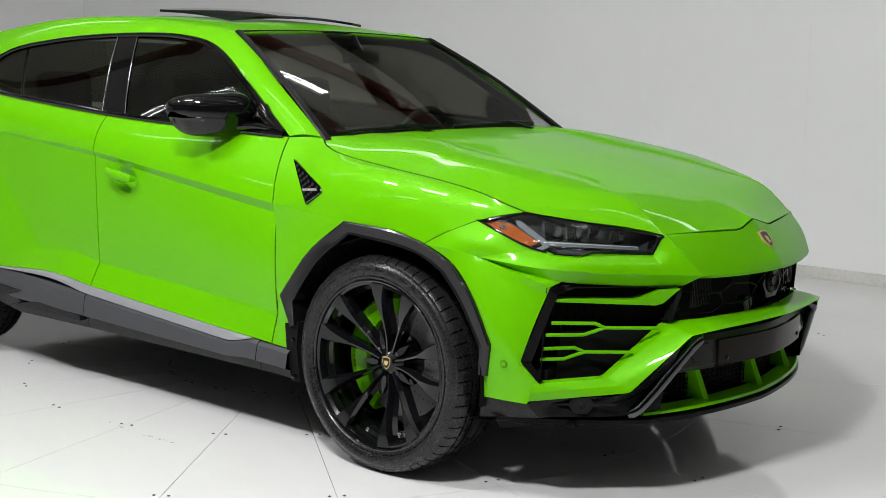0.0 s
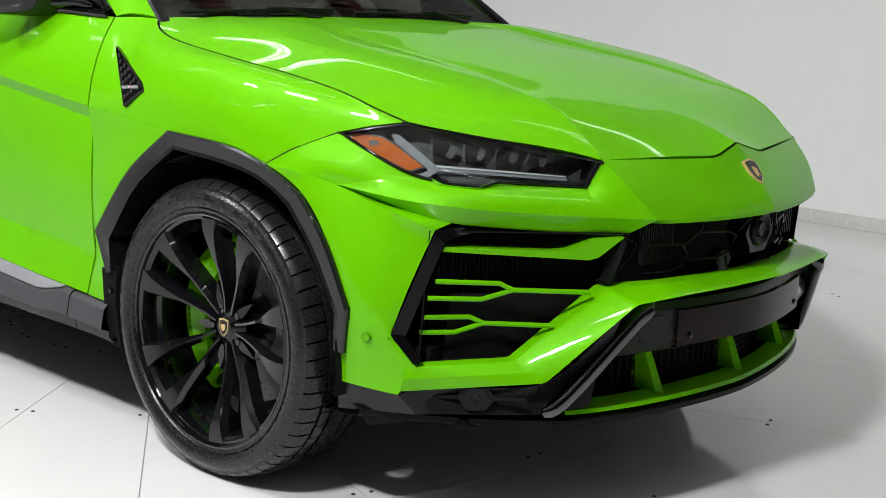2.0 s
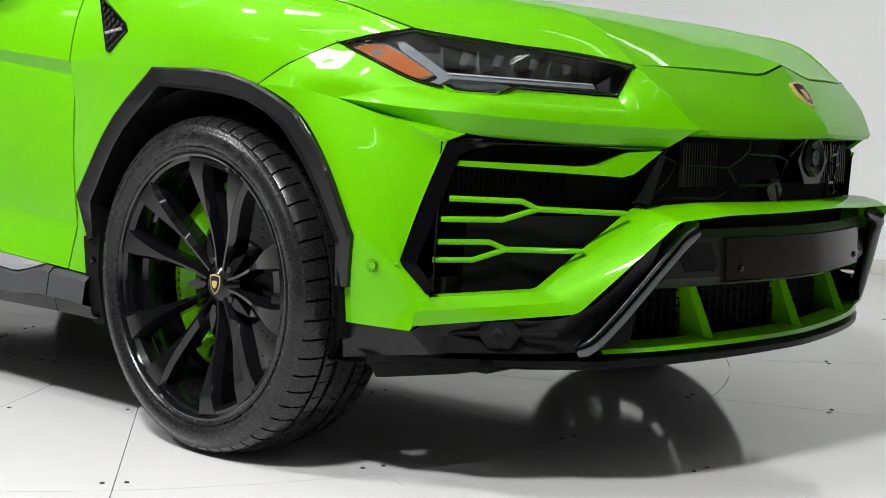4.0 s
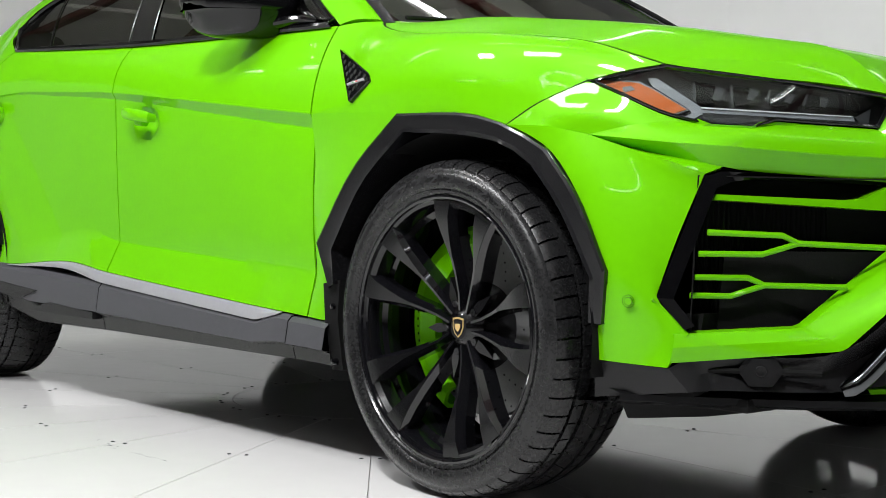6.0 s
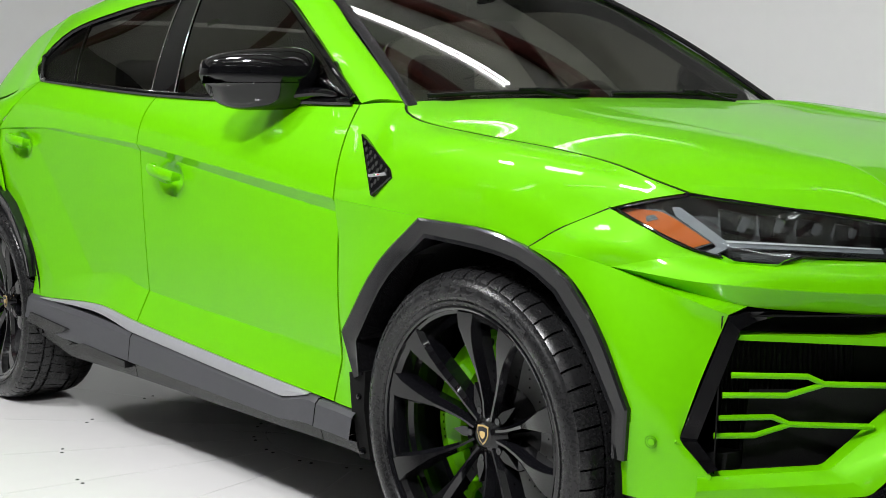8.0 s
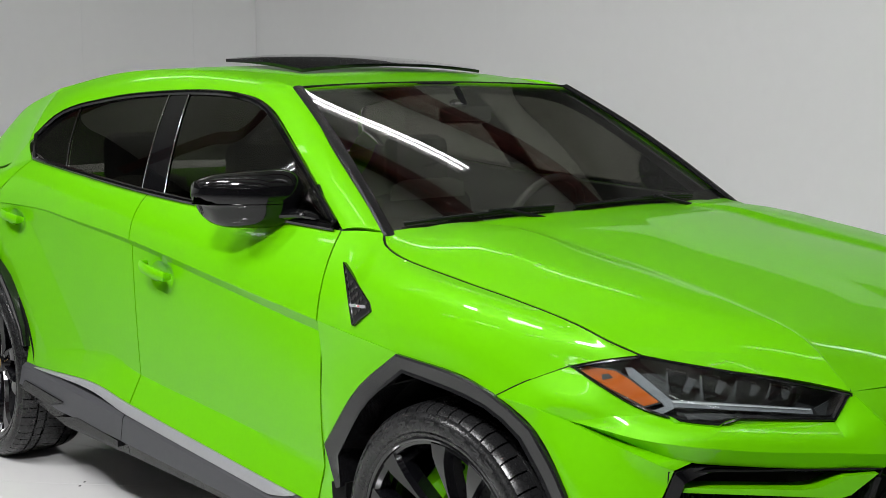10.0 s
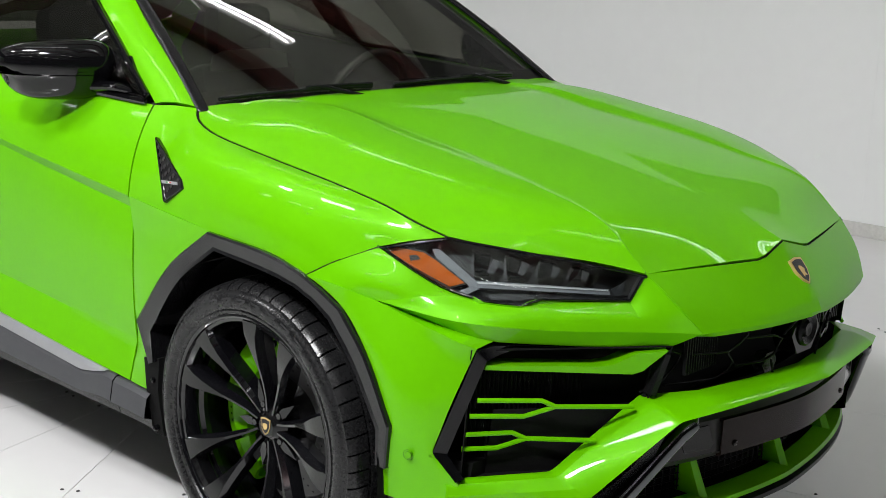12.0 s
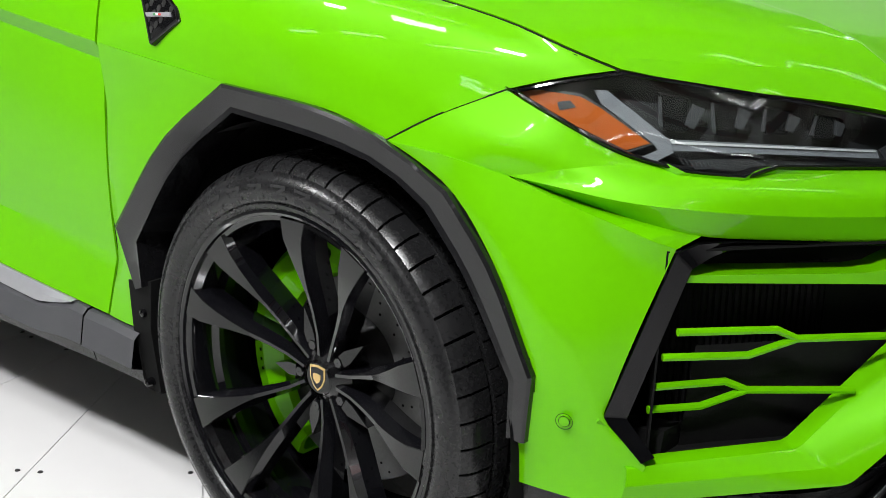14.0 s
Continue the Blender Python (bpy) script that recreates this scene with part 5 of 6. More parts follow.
def wheel(cx, width, face, cap_y):
    """A wheel whose outer side looks to -y."""
    cz, R, RF = 0.402, 0.403, 0.314
    yo, yi = -face - 0.012, -face - 0.012 + width
    # wall with a rim guard and a moulded line, then shoulder blocks cut by slots, then ribs
    prof = [(RF - 0.012, yo + 0.034), (RF + 0.001, yo + 0.013), (RF + 0.006, yo + 0.007), (RF + 0.012, yo + 0.0055), (RF + 0.014, yo + 0.009), (RF + 0.020, yo + 0.004), (0.346, yo + 0.0005),
            (0.358, yo + 0.0015), (0.369, yo + 0.006), (0.371, yo + 0.0085), (0.380, yo + 0.0125), (0.3815, yo + 0.0125), (0.389, yo + 0.0205), (0.3945, yo + 0.031), (0.3985, yo + 0.046), (0.401, yo + 0.066),
            (0.3935, yo + 0.0665), (0.3935, yo + 0.0750), (0.4015, yo + 0.0755), (R, yo + 0.090), (R, yo + 0.1045), (0.3945, yo + 0.105), (0.3945, yo + 0.116), (R, yo + 0.1165)]
    half = len(prof)
    prof += [(r, yi - (y - yo)) for r, y in reversed(prof)]
    turns = []
    for k in range(56):
        turns += [((k + f) * 2 * math.pi / 56, 0 < f < 0.15, 0.45 < f < 0.56) for f in (0.0, 0.003, 0.112, 0.115, 0.3, 0.47, 0.473, 0.54, 0.543, 0.8)]
    bm = bmesh.new()
    rows = []
    for j, (r, y) in enumerate(prof):
        jj = min(j, 2 * half - 1 - j)
        row = []
        for a, slot, sipe in turns:
            rr = r
            if slot and 0.0025 < a % (2 * math.pi / 56) / (2 * math.pi / 56) < 0.1135:
                rr -= 0.010 if 12 <= jj <= 15 else (0.005 if jj == 11 else 0)
            if sipe and jj in (19, 20, 23) and 0.472 < a % (2 * math.pi / 56) / (2 * math.pi / 56) < 0.541:
                rr -= 0.005
            a += (0.012 if j < half else -0.012) * max(0, jj - 11) / 4
            row.append((cx + rr * math.cos(a), y, cz + rr * math.sin(a)))
        rows.append(row)
    grid(bm, rows, closed=True)
    bmesh.ops.recalc_face_normals(bm, faces=bm.faces)
    s = [f for f in bm.faces if 0.35 < math.hypot(f.calc_center_median().x - cx, f.calc_center_median().z - cz) < 0.39 and f.calc_center_median().y < yo + 0.01]
    if sum(f.normal.y for f in s) > 0:
        bmesh.ops.reverse_faces(bm, faces=bm.faces)
    tyre = bm
    bm = bmesh.new()
    lathe(bm, [(RF + 0.004, yo + 0.020), (RF + 0.003, yo + 0.011), (RF - 0.003, yo + 0.010), (RF - 0.008, yo + 0.013), (RF - 0.010, yo + 0.019), (RF - 0.018, yo + 0.021), (RF - 0.021, yo + 0.026), (RF - 0.023, yo + 0.070), (RF - 0.036, yo + 0.078), (RF - 0.038, yo + 0.14), (RF - 0.030, yo + 0.16), (RF - 0.025, yi - 0.03), (RF + 0.002, yi - 0.01)], 96, (cx, cz))
    top = part("wheel", bm, ALLOY, car, "gloss black alloy wheel with ten spokes and low tyre")
    part("tyre", tyre, RUBBER, top, "black low-profile tyre", sharp=30)
    # letters that stand on the tyre's wall
    for word, mid in (("285/40 R23 107Y", -78), ("MO-S", 8)):
        step = 3.3
        a0 = mid + step * (len(word) - 1) / 2
        for k, ch in enumerate(word):
            if ch == " ":
                continue
            a = radians(a0 - step * k)
            rad = 0.346 if mid < -60 else 0.350
            me = text_mesh(ch, 0.026, 0.0006)
            c, s = math.cos(a), math.sin(a)
            m = Matrix(((s, c, 0, cx + rad * c), (0, 0, -1, yo + 0.0012), (-c, s, 0, cz + rad * s), (0, 0, 0, 1)))
            me.transform(m @ Matrix.Translation((0, -0.010, 0)))
            bm = bmesh.new()
            bm.from_mesh(me)
            bpy.data.meshes.remove(me)
            part("tyre_letter", bm, LETTER, top)
    # maker's mark as plain raised bars
    for a0 in np.arange(52, 128, 9.5):
        bm = bmesh.new()
        pts = []
        for a, r in ((a0, 0.338), (a0 + 6, 0.338), (a0 + 6, 0.344), (a0 + 1.5, 0.357), (a0 + 6, 0.357), (a0 + 6, 0.362), (a0, 0.362), (a0, 0.356), (a0 + 4, 0.344), (a0, 0.344)):
            pts.append((cx + r * math.cos(radians(a)), yo + 0.0006, cz + r * math.sin(radians(a))))
        prism(bm, pts, (0, 0.002, 0))
        part("tyre_bar", bm, LETTER, top)
    # five pairs of spokes: a thin ridge at the hub, opening to a dull flat facet at the rim
    y_hub, y_rim = cap_y - 0.004, yo + 0.014
    sink = y_rim - y_hub
    # radius, way from the pair's middle, half width, facet's half width, height
    ST = [(0.040, 0.012, 0.0085, 0.0030, y_hub + 0.002), (0.080, 0.019, 0.0095, 0.0030, y_hub + sink * 0.06), (0.125, 0.030, 0.0115, 0.0030, y_hub + sink * 0.22), (0.165, 0.041, 0.0140, 0.0036, y_hub + sink * 0.42),
          (0.195, 0.049, 0.0175, 0.0075, y_hub + sink * 0.60), (0.230, 0.058, 0.0225, 0.0140, y_hub + sink * 0.80), (0.265, 0.067, 0.0290, 0.0215, y_hub + sink * 0.95), (0.302, 0.074, 0.0360, 0.0290, y_rim + 0.002)]
    for k in range(5):
        mid = radians(76 + 72 * k)
        for hand in (-1, 1):
            def P(r, t, y):
                """r along the pair's middle, t away from it."""
                rr = math.sqrt(max(r * r - t * t, 1e-6)) if r > 0.09 else r
                return (cx + rr * math.cos(mid) - hand * t * math.sin(mid), y, cz + rr * math.sin(mid) + hand * t * math.cos(mid))
            bm = bmesh.new()
            rows = []
            for r, o, w, f, y in ST:
                rows.append([P(r, o + w, y + 0.014), P(r, o + f, y), P(r, o - f, y), P(r, o - w, y + 0.024), P(r, o - w * 0.8, y + 0.058), P(r, o + w * 0.8, y + 0.058)])
            vs = grid(bm, rows, closed=True)
            bm.faces.new(vs[0])
            bm.faces.new(list(reversed(vs[-1])))
            bmesh.ops.recalc_face_normals(bm, faces=bm.faces)
            spoke = part("spoke", bm, ALLOY, top, sharp=12)
            bm = bmesh.new()
            grid(bm, [[P(r, o + f * 0.96, y - 0.0008), P(r, o - f * 0.96, y - 0.0008)] for r, o, w, f, y in ST[3:]])
            thicken(bm, 0.0012, (cx, 0, cz))
            part("spoke_facet", bm, FACET, spoke, "dull dark facet")
        # bridge that closes the pair at the rim
        arc = np.linspace(mid - radians(13.5), mid + radians(13.5), 12)
        ring = lambda r, y: [(cx + r * math.cos(a), y, cz + r * math.sin(a)) for a in arc]
        bm = bmesh.new()
        grid(bm, [ring(0.304, y_rim + 0.004), ring(0.296, y_rim + 0.0015), ring(0.286, y_rim + 0.012), ring(0.283, y_rim + 0.045)])
        thicken(bm, 0.004, (cx, 0, cz))
        part("spoke_bridge", bm, FACET, top, sharp=20)
        # pointed fin between two pairs
        m2 = mid + radians(36)
        c2, s2 = math.cos(m2), math.sin(m2)
        bm = bmesh.new()
        F = lambda r, t, y: (cx + r * c2 - t * s2, y, cz + r * s2 + t * c2)
        prism(bm, [F(0.066, -0.011, y_hub + 0.006), F(0.085, -0.012, y_hub + 0.006), F(0.128, 0.0, y_hub + 0.012), F(0.085, 0.012, y_hub + 0.006), F(0.066, 0.011, y_hub + 0.006)], (0, 0.02, 0))
        part("hub_fin", bm, FACET, top)
    bm = bmesh.new()
    lathe(bm, [(0.033, cap_y - 0.004), (0.036, cap_y - 0.002), (0.046, cap_y + 0.006), (0.062, cap_y + 0.018), (0.070, cap_y + 0.06)], 40, (cx, cz))
    part("hub", bm, FACET, top)
    for k in range(5):
        a = radians(72 * k + 76 + 36)
        bm = bmesh.new()
        lathe(bm, [(0.001, cap_y + 0.0), (0.009, cap_y + 0.0), (0.011, cap_y + 0.004), (0.013, cap_y + 0.02)], 6, (cx + 0.056 * math.cos(a), cz + 0.060 * math.sin(a)))
        part("wheel_bolt", bm, ALLOY, top)
    bm = bmesh.new()
    lathe(bm, [(0.001, cap_y - 0.006), (0.028, cap_y - 0.006), (0.032, cap_y - 0.003), (0.033, cap_y + 0.004)], 40, (cx, cz))
    part("centre_cap", bm, GLOSS, top)
    for sc, mt, h in ((0.62, GOLD, 0.0075), (0.52, GLOSS, 0.0085), (0.24, GOLD, 0.0095)):
        bm = bmesh.new()
        prism(bm, [(cx + u * sc * (1 if sc > 0.3 else 1.3), cap_y - h, cz + v * sc) for u, v in shield], (0, 0.003, 0))
        part("cap_shield", bm, mt, top)
    # brake disc, with drilled holes, and caliper
    yd = cap_y + 0.085
    bm = bmesh.new()
    lathe(bm, [(0.105, yd), (0.218, yd), (0.220, yd + 0.003), (0.220, yd + 0.034), (0.105, yd + 0.034)], 72, (cx, cz))
    part("brake_disc", bm, DISC, top, "grey drilled ceramic brake disc")
    bm = bmesh.new()
    for k in range(90):
        a = 2 * math.pi * k / 90
        r = 0.130 + 0.019 * (k % 5)
        prism(bm, [(cx + r * math.cos(a) + 0.0028 * math.cos(b), yd - 0.0008, cz + r * math.sin(a) + 0.0028 * math.sin(b)) for b in np.linspace(0, 2 * math.pi, 7)[:-1]], (0, 0.0005, 0))
    tagged(part("disc_holes", bm, DARK, top), kind="stuff")
    bm = bmesh.new()
    lathe(bm, [(0.001, yd - 0.03), (0.060, yd - 0.03), (0.085, yd - 0.020), (0.104, yd + 0.002), (0.106, yd + 0.02)], 48, (cx, cz))
    part("disc_bell", bm, SATIN, top)
    rows = []
    for a in np.linspace(radians(88), radians(240), 30):
        e = math.sin((a - radians(88)) / radians(152) * math.pi)
        row = []
        for r, y in ((0.178 - 0.035 * e, yd - 0.016), (0.186 - 0.035 * e, yd - 0.032), (0.200, yd - 0.040 - 0.004 * e), (0.232, yd - 0.034), (0.246, yd - 0.014), (0.246, yd + 0.05)):
            row.append((cx + r * math.cos(a), y, cz + r * math.sin(a)))
        rows.append(row)
    bm = bmesh.new()
    vs = grid(bm, rows)
    thicken(bm, 0.012, (cx, 0, cz))
    cal = part("brake_caliper", bm, GREEN, top, "lime green brake caliper", sharp=25)
    for k in range(5):
        bm = bmesh.new()
        a = radians(172 + 5.2 * k)
        prism(bm, [(cx + r * math.cos(b), yd - 0.0455, cz + r * math.sin(b)) for r, b in ((0.203, a), (0.207, a), (0.207, a + 0.03), (0.203, a + 0.03))], (0, 0.001, 0))
        part("caliper_bar", bm, GLOSS, cal)
    for a, r in ((98, 0.215), (232, 0.205)):
        bm = bmesh.new()
        lathe(bm, [(0.001, yd - 0.046), (0.010, yd - 0.044), (0.012, yd - 0.03)], 8, (cx + r * math.cos(radians(a)), cz + r * math.sin(radians(a))))
        part("caliper_bolt", bm, GLOSS, top)
    bm = bmesh.new()
    prism(bm, [(cx + 0.11 * math.cos(b) + 0.07, yd + 0.06, cz + 0.13 * math.sin(b)) for b in np.linspace(0, 2 * math.pi, 9)[:-1]], (0, 0.03, 0))
    part("suspension_knuckle", bm, SATIN, top)
    return top


for wx, wd, fc, cy in ((-0.028, 0.285, 1.000, -0.935), (-3.045, 0.325, 1.003, -0.945)):
    w = wheel(wx, wd, fc, cy)
    w2 = copy_thing(w, Matrix())
    for o in (w2, *w2.children_recursive):
        o.data = o.data.copy()
        for v in o.data.vertices:
            v.co.y = -v.co.y
        o.data.flip_normals()

# ---------------------------------------------------------------- underside
bm = bmesh.new()
box(bm, (-3.6, -0.70, 0.315), (0.62, 0.70, 0.37), bevel=0.02)
box(bm, (-2.45, -0.93, 0.30), (-0.55, 0.93, 0.34))
# two unseen trays, added to stop light leaking through behind the bumper
box(bm, (0.45, -0.80, 0.268), (0.70, 0.80, 0.30), bevel=0.01)
box(bm, (0.45, -0.56, 0.272), (0.86, 0.56, 0.296), bevel=0.01)
for x0, x1, y in ((-2.2, -1.7, -0.62), (-1.5, -0.8, -0.55), (-2.3, -1.2, 0.5)):
    box(bm, (x0, y - 0.12, 0.262), (x1, y + 0.12, 0.32), bevel=0.015)
part("underbody", bm, DARK, car)
bm = bmesh.new()
prism(bm, [(0.46, -0.90, 0.285), (0.56, -0.80, 0.285), (0.66, -0.62, 0.285), (0.62, -0.60, 0.250), (0.54, -0.72, 0.238), (0.45, -0.86, 0.236)], (-0.012, -0.006, 0))
pair("air_deflector", bm, DARK, car)
bm = bmesh.new()
box(bm, (-0.45, -0.56, 0.30), (0.46, 0.56, 0.90), bevel=0.03)
part("engine_block_cover", bm, DARK, car)
bm = bmesh.new()
for x in (-0.028, -3.045):
    rod(bm, [(x, -0.74, 0.38), (x, 0.74, 0.38)], 0.04, 10)
part("axle", bm, DARK, car)

# ---------------------------------------------------------------- cabin
bm = bmesh.new()
rows = [[np.array((x, y, z + 0.02 * (1 - (y / 0.74) ** 2))) for y in np.linspace(-0.76, 0.76, 14)] for x, z in ((-0.50, 1.12), (-0.62, 1.145), (-0.86, 1.15), (-0.93, 1.11), (-0.95, 0.95))]
part("dashboard", sheet([rows], 0.02, (-1.2, 0, 0.6)), LEATHER, car, "black leather dashboard")
bm = bmesh.new()
box(bm, (-3.5, -0.84, 0.36), (-0.5, 0.84, 0.44))
part("cabin_floor", bm, DARK, car)
bm = bmesh.new()
c = Vector((-1.03, 0.38, 1.10))
ax = Matrix.Rotation(radians(-66), 3, "Y")
rod(bm, [c + ax @ Vector((0.185 * math.cos(t), 0.185 * math.sin(t), 0)) for t in np.linspace(0, 2 * math.pi, 33)[:-1]], 0.016, 10, closed=True, up=(1, 0, 0.4))
for t in (0, math.pi, -math.pi / 2):
    rod(bm, [c, c + ax @ Vector((0.18 * math.sin(t + math.pi / 2) * 0, 0, 0)) + ax @ Vector((-0.18 * abs(math.sin(t)) * (1 if t < 0 else 0), 0.18 * math.cos(t), 0))], 0.018, 8)
rod(bm, [c, c + Vector((0.18, 0, -0.08))], 0.05, 12)
part("steering_wheel", bm, LEATHER, car)
bm = bmesh.new()
box(bm, (-0.90, -0.17, 1.07), (-0.88, 0.17, 1.17), bevel=0.008)
part("dash_screen", bm, GLOSS, car)
bm = bmesh.new()
box(bm, (-1.06, -0.12, 1.475), (-1.04, 0.12, 1.535), bevel=0.012)
rod(bm, [(-1.05, 0, 1.53), (-1.10, 0, 1.60)], 0.012, 8)
part("rear_view_mirror", bm, GLOSS, car)


def seat(x, y):
    bm = bmesh.new()
    m = Matrix.Translation((x, y, 0))
    box(bm, (-0.05, -0.25, 0.52), (0.48, 0.25, 0.68), m, 0.05)
    box(bm, (-0.10, -0.25, 0.55), (0.06, 0.25, 1.18), m @ Matrix.Translation((0, 0, 0.55)) @ Matrix.Rotation(radians(-14), 4, "Y") @ Matrix.Translation((0, 0, -0.55)), 0.05)
    s = part("seat", bm, LEATHER, car)
    bm = bmesh.new()
    box(bm, (-0.235, -0.15, 1.17), (-0.115, 0.15, 1.40), m, 0.05)
    part("headrest", bm, LEATHER, s)
    bm = bmesh.new()
    prism(bm, [m @ Vector((-0.09, yy, z)) for yy, z in ((-0.19, 1.20), (-0.23, 1.00), (-0.14, 0.90), (0.14, 0.90), (0.23, 1.00), (0.19, 1.20), (0.12, 1.22), (-0.12, 1.22))], (-0.01, 0, 0))
    part("seat_panel", bm, SEAT, s)


for x, y in ((-1.62, -0.38), (-1.62, 0.38), (-2.6, -0.40), (-2.6, 0.40)):
    seat(x, y)
lining = [[p + np.array((0, 0, -0.022)) for p in r] for r in roof_rows]
part("headlining", sheet(whole([lining]), 0.004, (-1.8, 0, 1.0)), LEATHER, car, "dark cloth headlining")
pair("pillar_trim", sheet([[[p + np.array((0, 0.022, -0.020)) for p in r] for r in pillar_rows], [[p + np.array((0, 0.022, -0.020)) for p in r] for r in rows2]], 0.004, (-1.8, 0, 1.0)), LEATHER, car)


# ---------------------------------------------------------------- the hall
def structure(name, bm, mat, label, sharp=30):
    return tagged(part(name, bm, mat, None, "", sharp), label, kind="structure")


X0, X1, Y0, Y1 = -9.5, 9.0, -11.0, 4.50
TC, R_IN, R_OUT = (-1.50, -0.03), 0.525, 3.6
bm = bmesh.new()
box(bm, (X0, Y0, -0.12), (X1, Y1, -0.010))
floor = structure("floor", bm, FLOOR, "smooth white painted floor with a round turntable")
# outer floor: a sheet with a round hole for the turntable
bm = bmesh.new()
ring = [bm.verts.new((TC[0] + (R_OUT + 0.006) * math.cos(a), TC[1] + (R_OUT + 0.006) * math.sin(a), 0.0)) for a in np.linspace(0, 2 * math.pi, 97)[:-1]]
edge = []
for a in np.linspace(0, 2 * math.pi, 97)[:-1]:
    c, s = math.cos(a), math.sin(a)
    k = min(((X1 if c > 0 else X0) - TC[0]) / c if abs(c) > 1e-6 else 1e9, ((Y1 if s > 0 else Y0) - TC[1]) / s if abs(s) > 1e-6 else 1e9)
    edge.append(bm.verts.new((TC[0] + k * c, TC[1] + k * s, 0.0)))
for k in range(96):
    bm.faces.new([ring[k], edge[k], edge[(k + 1) % 96], ring[(k + 1) % 96]])
part("floor_sheet", bm, FLOOR, floor)


def flat_plate(pts, h=0.010):
    bm = bmesh.new()
    prism(bm, [(x, y, 0.0) for x, y in pts], (0, 0, -h))
    return bm


ANG = [-176, -157, -136.5, -115.5, -95.8, -75.3, -56.2, -38.8, -22, -5, 15.5, 36, 58, 80, 101, 122, 143, 163]
GAP = 0.0012
part("turntable_panel", flat_plate([(TC[0] + (R_IN - GAP) * math.cos(a), TC[1] + (R_IN - GAP) * math.sin(a)) for a in np.linspace(0, 2 * math.pi, 73)[:-1]]), FLOOR, floor)
for a0, a1 in zip(ANG, ANG[1:] + [ANG[0] + 360]):
    for r0, r1 in ((R_IN, 2.05), (2.05, R_OUT)):
        arc = np.radians(np.linspace(a0, a1, 9))
        pts = [(TC[0] + (r1 - GAP) * math.cos(t + sgn * GAP / r1), TC[1] + (r1 - GAP) * math.sin(t + sgn * GAP / r1)) for t, sgn in zip(arc, (1, 0, 0, 0, 0, 0, 0, 0, -1))]
        pts += [(TC[0] + (r0 + GAP) * math.cos(t + sgn * GAP / r0), TC[1] + (r0 + GAP) * math.sin(t + sgn * GAP / r0)) for t, sgn in zip(reversed(arc), (-1, 0, 0, 0, 0, 0, 0, 0, 1))]
        part("turntable_panel", flat_plate(pts), FLOOR, floor)
screw = None
for a0 in ANG:
    for r in (0.57, 1.24, 1.99, 2.4, 3.1):
        for d in (-0.026, 0.026):
            t = radians(a0) + d / r
            p = (TC[0] + r * math.cos(t), TC[1] + r * math.sin(t), 0.0012)
            if screw is None:
                bm = bmesh.new()
                bmesh.ops.create_cone(bm, cap_ends=True, segments=12, radius1=0.0065, radius2=0.005, depth=0.002)
                screw = part("screw_head", bm, SCREW, floor)
                screw.location = p
            else:
                s = screw.copy()
                scene.collection.objects.link(s)
                s.location = p
# scuff marks of tyres
rnd = random.Random(4)
SCUFFS = (((-1.405, -1.249), (-1.07, -1.273), (-0.837, -1.263)), ((-0.85, -0.25), (-0.52, -0.13)), ((1.35, 1.7), (1.85, 1.79)), ((-1.9, -0.55), (-1.75, -0.42)))
for line in SCUFFS:
    pts = spline([(*p, 0.0008) for p in line], 40)
    bm = bmesh.new()
    for k in range(22):
        i = min(37, int(rnd.betavariate(1.3, 0.9) * 38))
        o, d = Vector(pts[i]), Vector(pts[i + 1] - pts[i])
        d = d.normalized() * rnd.uniform(0.006, 0.026)
        s = d.cross(Vector((0, 0, 1))).normalized()
        o = o + s * rnd.gauss(0, 0.004)
        s = s * rnd.uniform(0.0004, 0.0015)
        bm.faces.new([bm.verts.new(q) for q in (o - s, o + d - s, o + d + s, o + s)])
    tagged(part("floor_scuff", bm, SCREW, None), "thin dark tyre scuff on the white floor", "scuff", kind="stuff")

# walls of painted boards
for name, lo, hi in (("wall_north", (X0, Y1, 0), (X1, Y1 + 0.2, 3.12)), ("wall_north_upper", (X0, Y1 + 0.004, 3.12), (X1, Y1 + 0.2, CEIL + 0.6)), ("wall_west_upper", (X0 - 0.2, Y0, 3.12), (X0 - 0.004, Y1, CEIL + 0.6)), ("wall_south", (X0, Y0 - 0.2, 0), (X1, Y0, CEIL + 0.6)),
                     ("wall_west", (X0 - 0.2, Y0, 0), (X0, Y1, 3.12)), ("wall_east", (X1, Y0, 0), (X1 + 0.2, Y1, 3.12)), ("wall_east_upper", (X1 + 0.004, Y0, 3.12), (X1 + 0.2, Y1, CEIL + 0.6))):
    bm = bmesh.new()
    box(bm, lo, hi)
    w = structure(name, bm, PAINTW if name in ("wall_north", "wall_west") else INSUL, "white painted board wall" if name in ("wall_north", "wall_west") else "grey lined hall wall")
    if name == "wall_north":
        x = X0 + 0.1
        k = 0
        while x < X1 - 0.2:
            bm = bmesh.new()
            x1 = min(x + 1.22, X1 - 0.02)
            box(bm, (x + 0.0003, Y1 - 0.012, 0.0855), (x1 - 0.0003, Y1 - 0.001, 3.12))
            part("wall_board", bm, PAINTW, w)
            x = x1
    if name == "wall_west":
        y = Y0 + 0.1
        while y < Y1 - 0.2:
            bm = bmesh.new()
            y1 = min(y + 1.22, Y1 - 0.02)
            box(bm, (X0 + 0.001, y + 0.0006, 0.0855), (X0 + 0.012, y1 - 0.0006, 3.12))
            part("wall_board", bm, PAINTW, w)
            y = y1
bm = bmesh.new()
box(bm, (X0, Y1 - 0.022, 0), (X1, Y1 - 0.001, 0.085), bevel=0.003)
structure("baseboard", bm, TRIMW, "scuffed white skirting board at the wall")

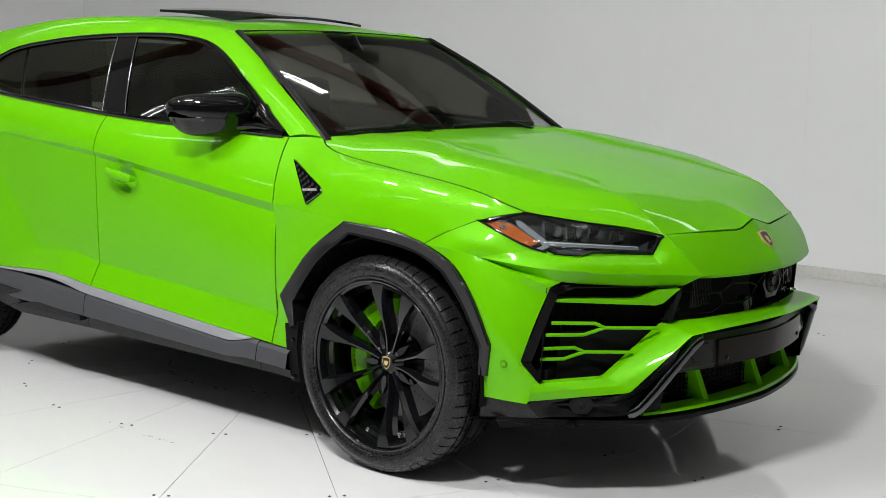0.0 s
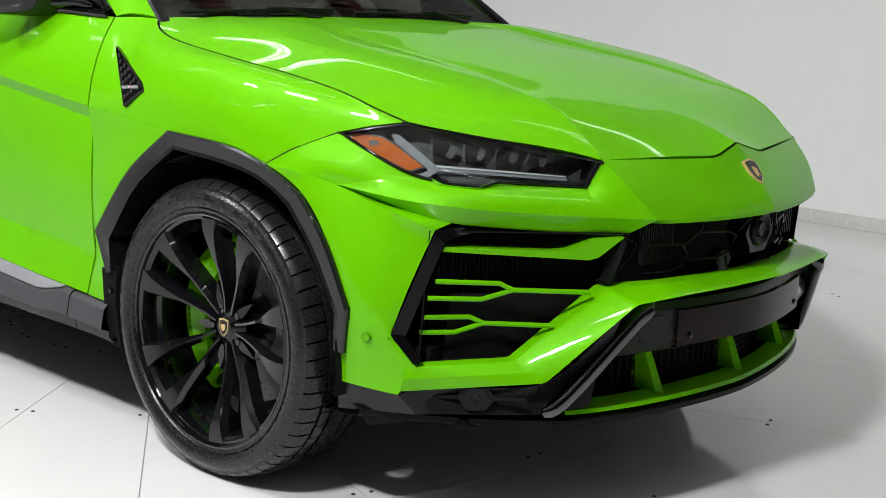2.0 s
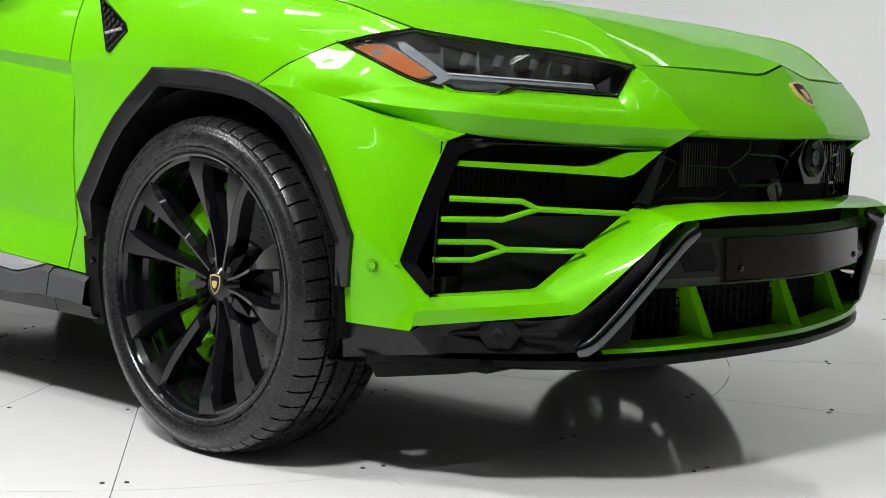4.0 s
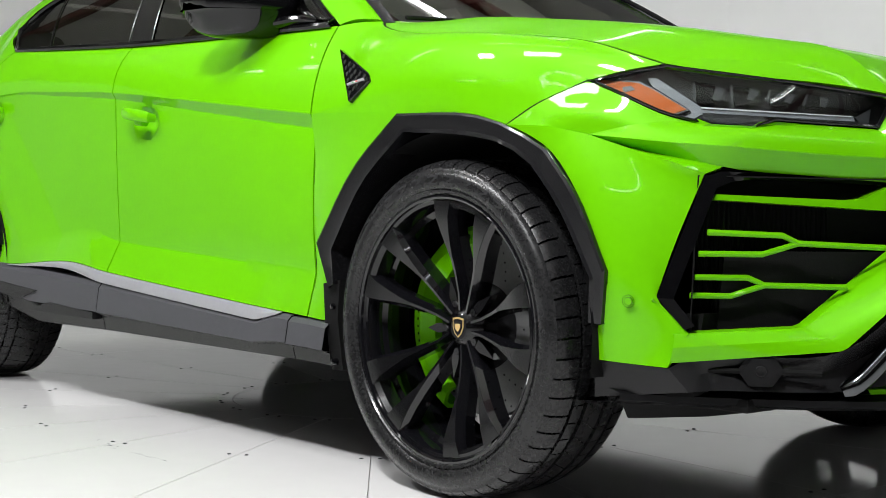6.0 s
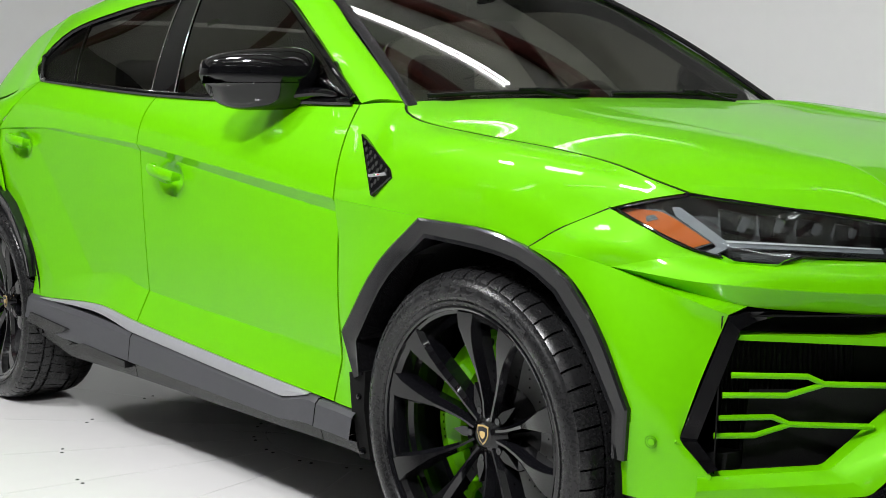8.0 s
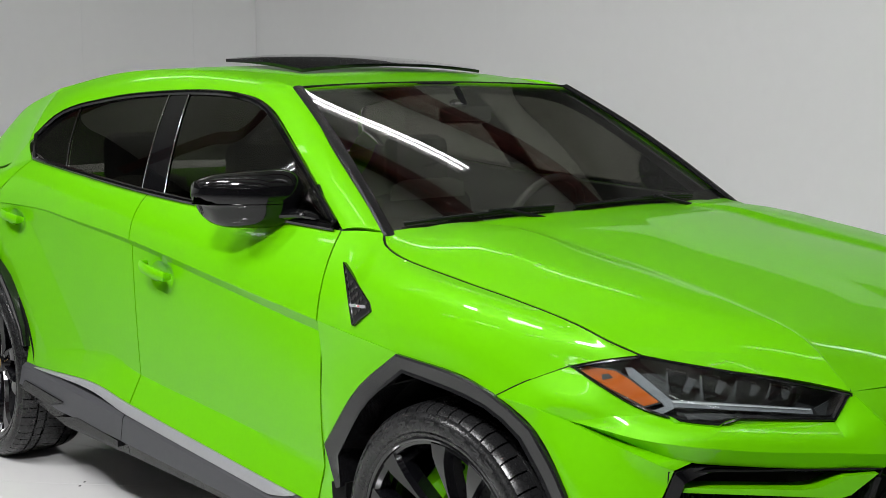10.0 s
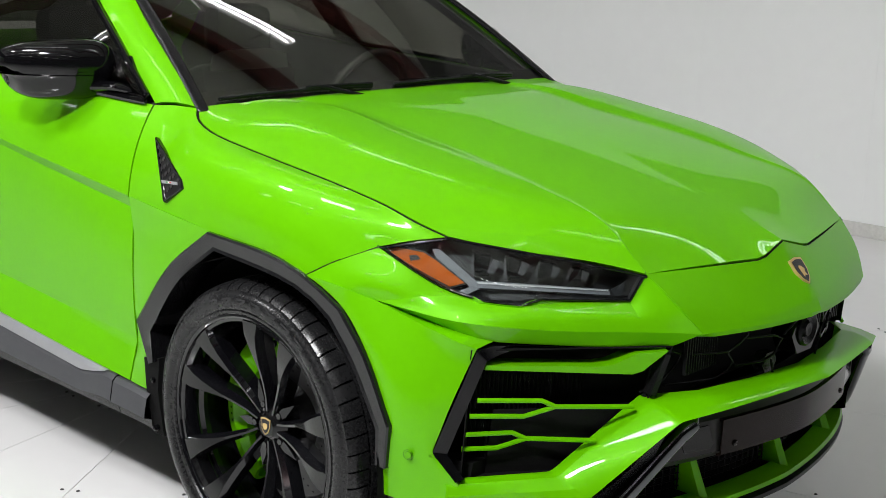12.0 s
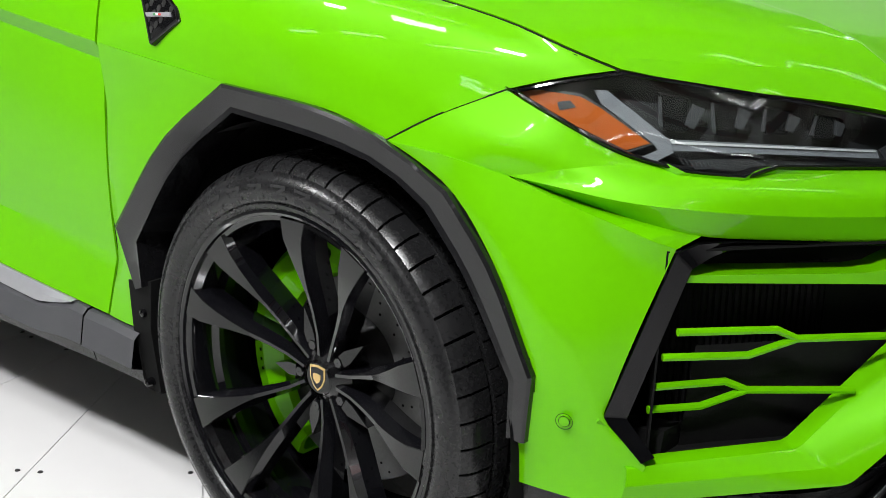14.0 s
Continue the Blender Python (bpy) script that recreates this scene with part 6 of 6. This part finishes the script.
# ceiling: quilted insulation with steel beams
bm = bmesh.new()
rows = []
for i in range(121):
    rows.append([])
    for j in range(91):
        u, v = i / 120, j / 90
        z = CEIL + 0.5 - 0.03 * abs(math.sin(u * math.pi * 40)) * abs(math.sin(v * math.pi * 30))
        rows[-1].append((X0 + (X1 - X0) * u, Y0 + (Y1 - Y0) * v, z))
grid(bm, rows)
structure("ceiling", bm, QUILT, "grey quilted insulation under the roof", 60)


def steel_beam(x, y, along, length):
    bm = bmesh.new()
    m = Matrix.Translation((x, y, CEIL + 0.27)) @ Matrix.Rotation(radians(along), 4, "Z")
    box(bm, (0, -0.09, -0.14), (length, 0.09, -0.125), m)
    box(bm, (0, -0.09, 0.125), (length, 0.09, 0.14), m)
    box(bm, (0, -0.008, -0.125), (length, 0.008, 0.125), m)
    tagged(part("steel_beam", bm, BEAM, None), "dark red painted steel roof beam", "beam", "roof beams")


TURN = 25
DIRX, DIRY = math.cos(radians(TURN)), math.sin(radians(TURN))
for k in range(-9, 8):
    # lines side by side, cut off at the walls
    ox, oy = -DIRY * (2.35 + 1.92 * k), DIRX * (2.35 + 1.92 * k)
    lo = max((X0 - ox) / DIRX, (Y0 - oy) / DIRY)
    hi = min((X1 - ox) / DIRX, (Y1 - oy) / DIRY)
    if hi - lo > 1:
        steel_beam(ox + lo * DIRX, oy + lo * DIRY, TURN, hi - lo)


def strip_lamp(x, y, turn, length=2.4):
    m = Matrix.Translation((x, y, CEIL)) @ Matrix.Rotation(radians(turn), 4, "Z")
    top = new("strip_lamp")
    tagged(top, "white double-tube strip lamp hung under the roof", "lamp", "strip lamps")
    bm = bmesh.new()
    box(bm, (-length / 2, -0.09, 0.02), (length / 2, 0.09, 0.08), m, 0.01)
    part("lamp_body", bm, LAMPBOX, top)
    for y0 in (-0.046, 0.046):
        bm = bmesh.new()
        rod(bm, [m @ Vector((-length / 2 + 0.03, y0, 0)), m @ Vector((length / 2 - 0.03, y0, 0))], 0.009, 10)
        part("lamp_tube", bm, LAMPTUBE, top)
    for xx in (-length / 2 + 0.2, length / 2 - 0.2):
        bm = bmesh.new()
        rod(bm, [m @ Vector((xx, 0, 0.07)), m @ Vector((xx, 0, 0.5))], 0.006, 6)
        part("lamp_hanger", bm, SCREW, top)


for k in range(-4, 4):
    for j in range(-3, 4):
        across, along = 2.94 + 3.84 * k, -1.92 + 4.2 * j
        x, y = along * DIRX - across * DIRY, along * DIRY + across * DIRX
        if X0 + 1.3 < x < X1 - 1.3 and Y0 + 0.8 < y < Y1 - 0.8:
            strip_lamp(x, y, TURN)


def panel_lamp(px, py, wide, deep):
    """The assumed housing round a flat lamp, out of view."""
    m = look(*panel_place(px, py))
    w, h = wide / 2, deep / 2
    top = new("panel_lamp")
    tagged(top, "white panel lamp out of view, placed to light the car", "lamp", "panel lamps")
    bm = bmesh.new()
    for lo, hi in (((-w - 0.04, -h - 0.04, 0.0), (w + 0.04, -h, 0.06)), ((-w - 0.04, h, 0.0), (w + 0.04, h + 0.04, 0.06)), ((-w - 0.04, -h, 0.0), (-w, h, 0.06)), ((w, -h, 0.0), (w + 0.04, h, 0.06))):
        box(bm, lo, hi, m)
    part("lamp_frame", bm, LAMPBOX, top)
    bm = bmesh.new()
    box(bm, (-w, -h, 0.02), (w, h, 0.05), m)
    part("lamp_back", bm, LAMPBOX, top)
    for xx in (-0.2, 0.2):
        bm = bmesh.new()
        p = m @ Vector((xx, 0, 0.04))
        rod(bm, [p, (p.x, p.y, CEIL + 0.49)], 0.006, 6)
        part("lamp_hanger", bm, SCREW, top)


for px, py, watts, wide, deep in PANELS:
    panel_lamp(px, py, wide, deep)
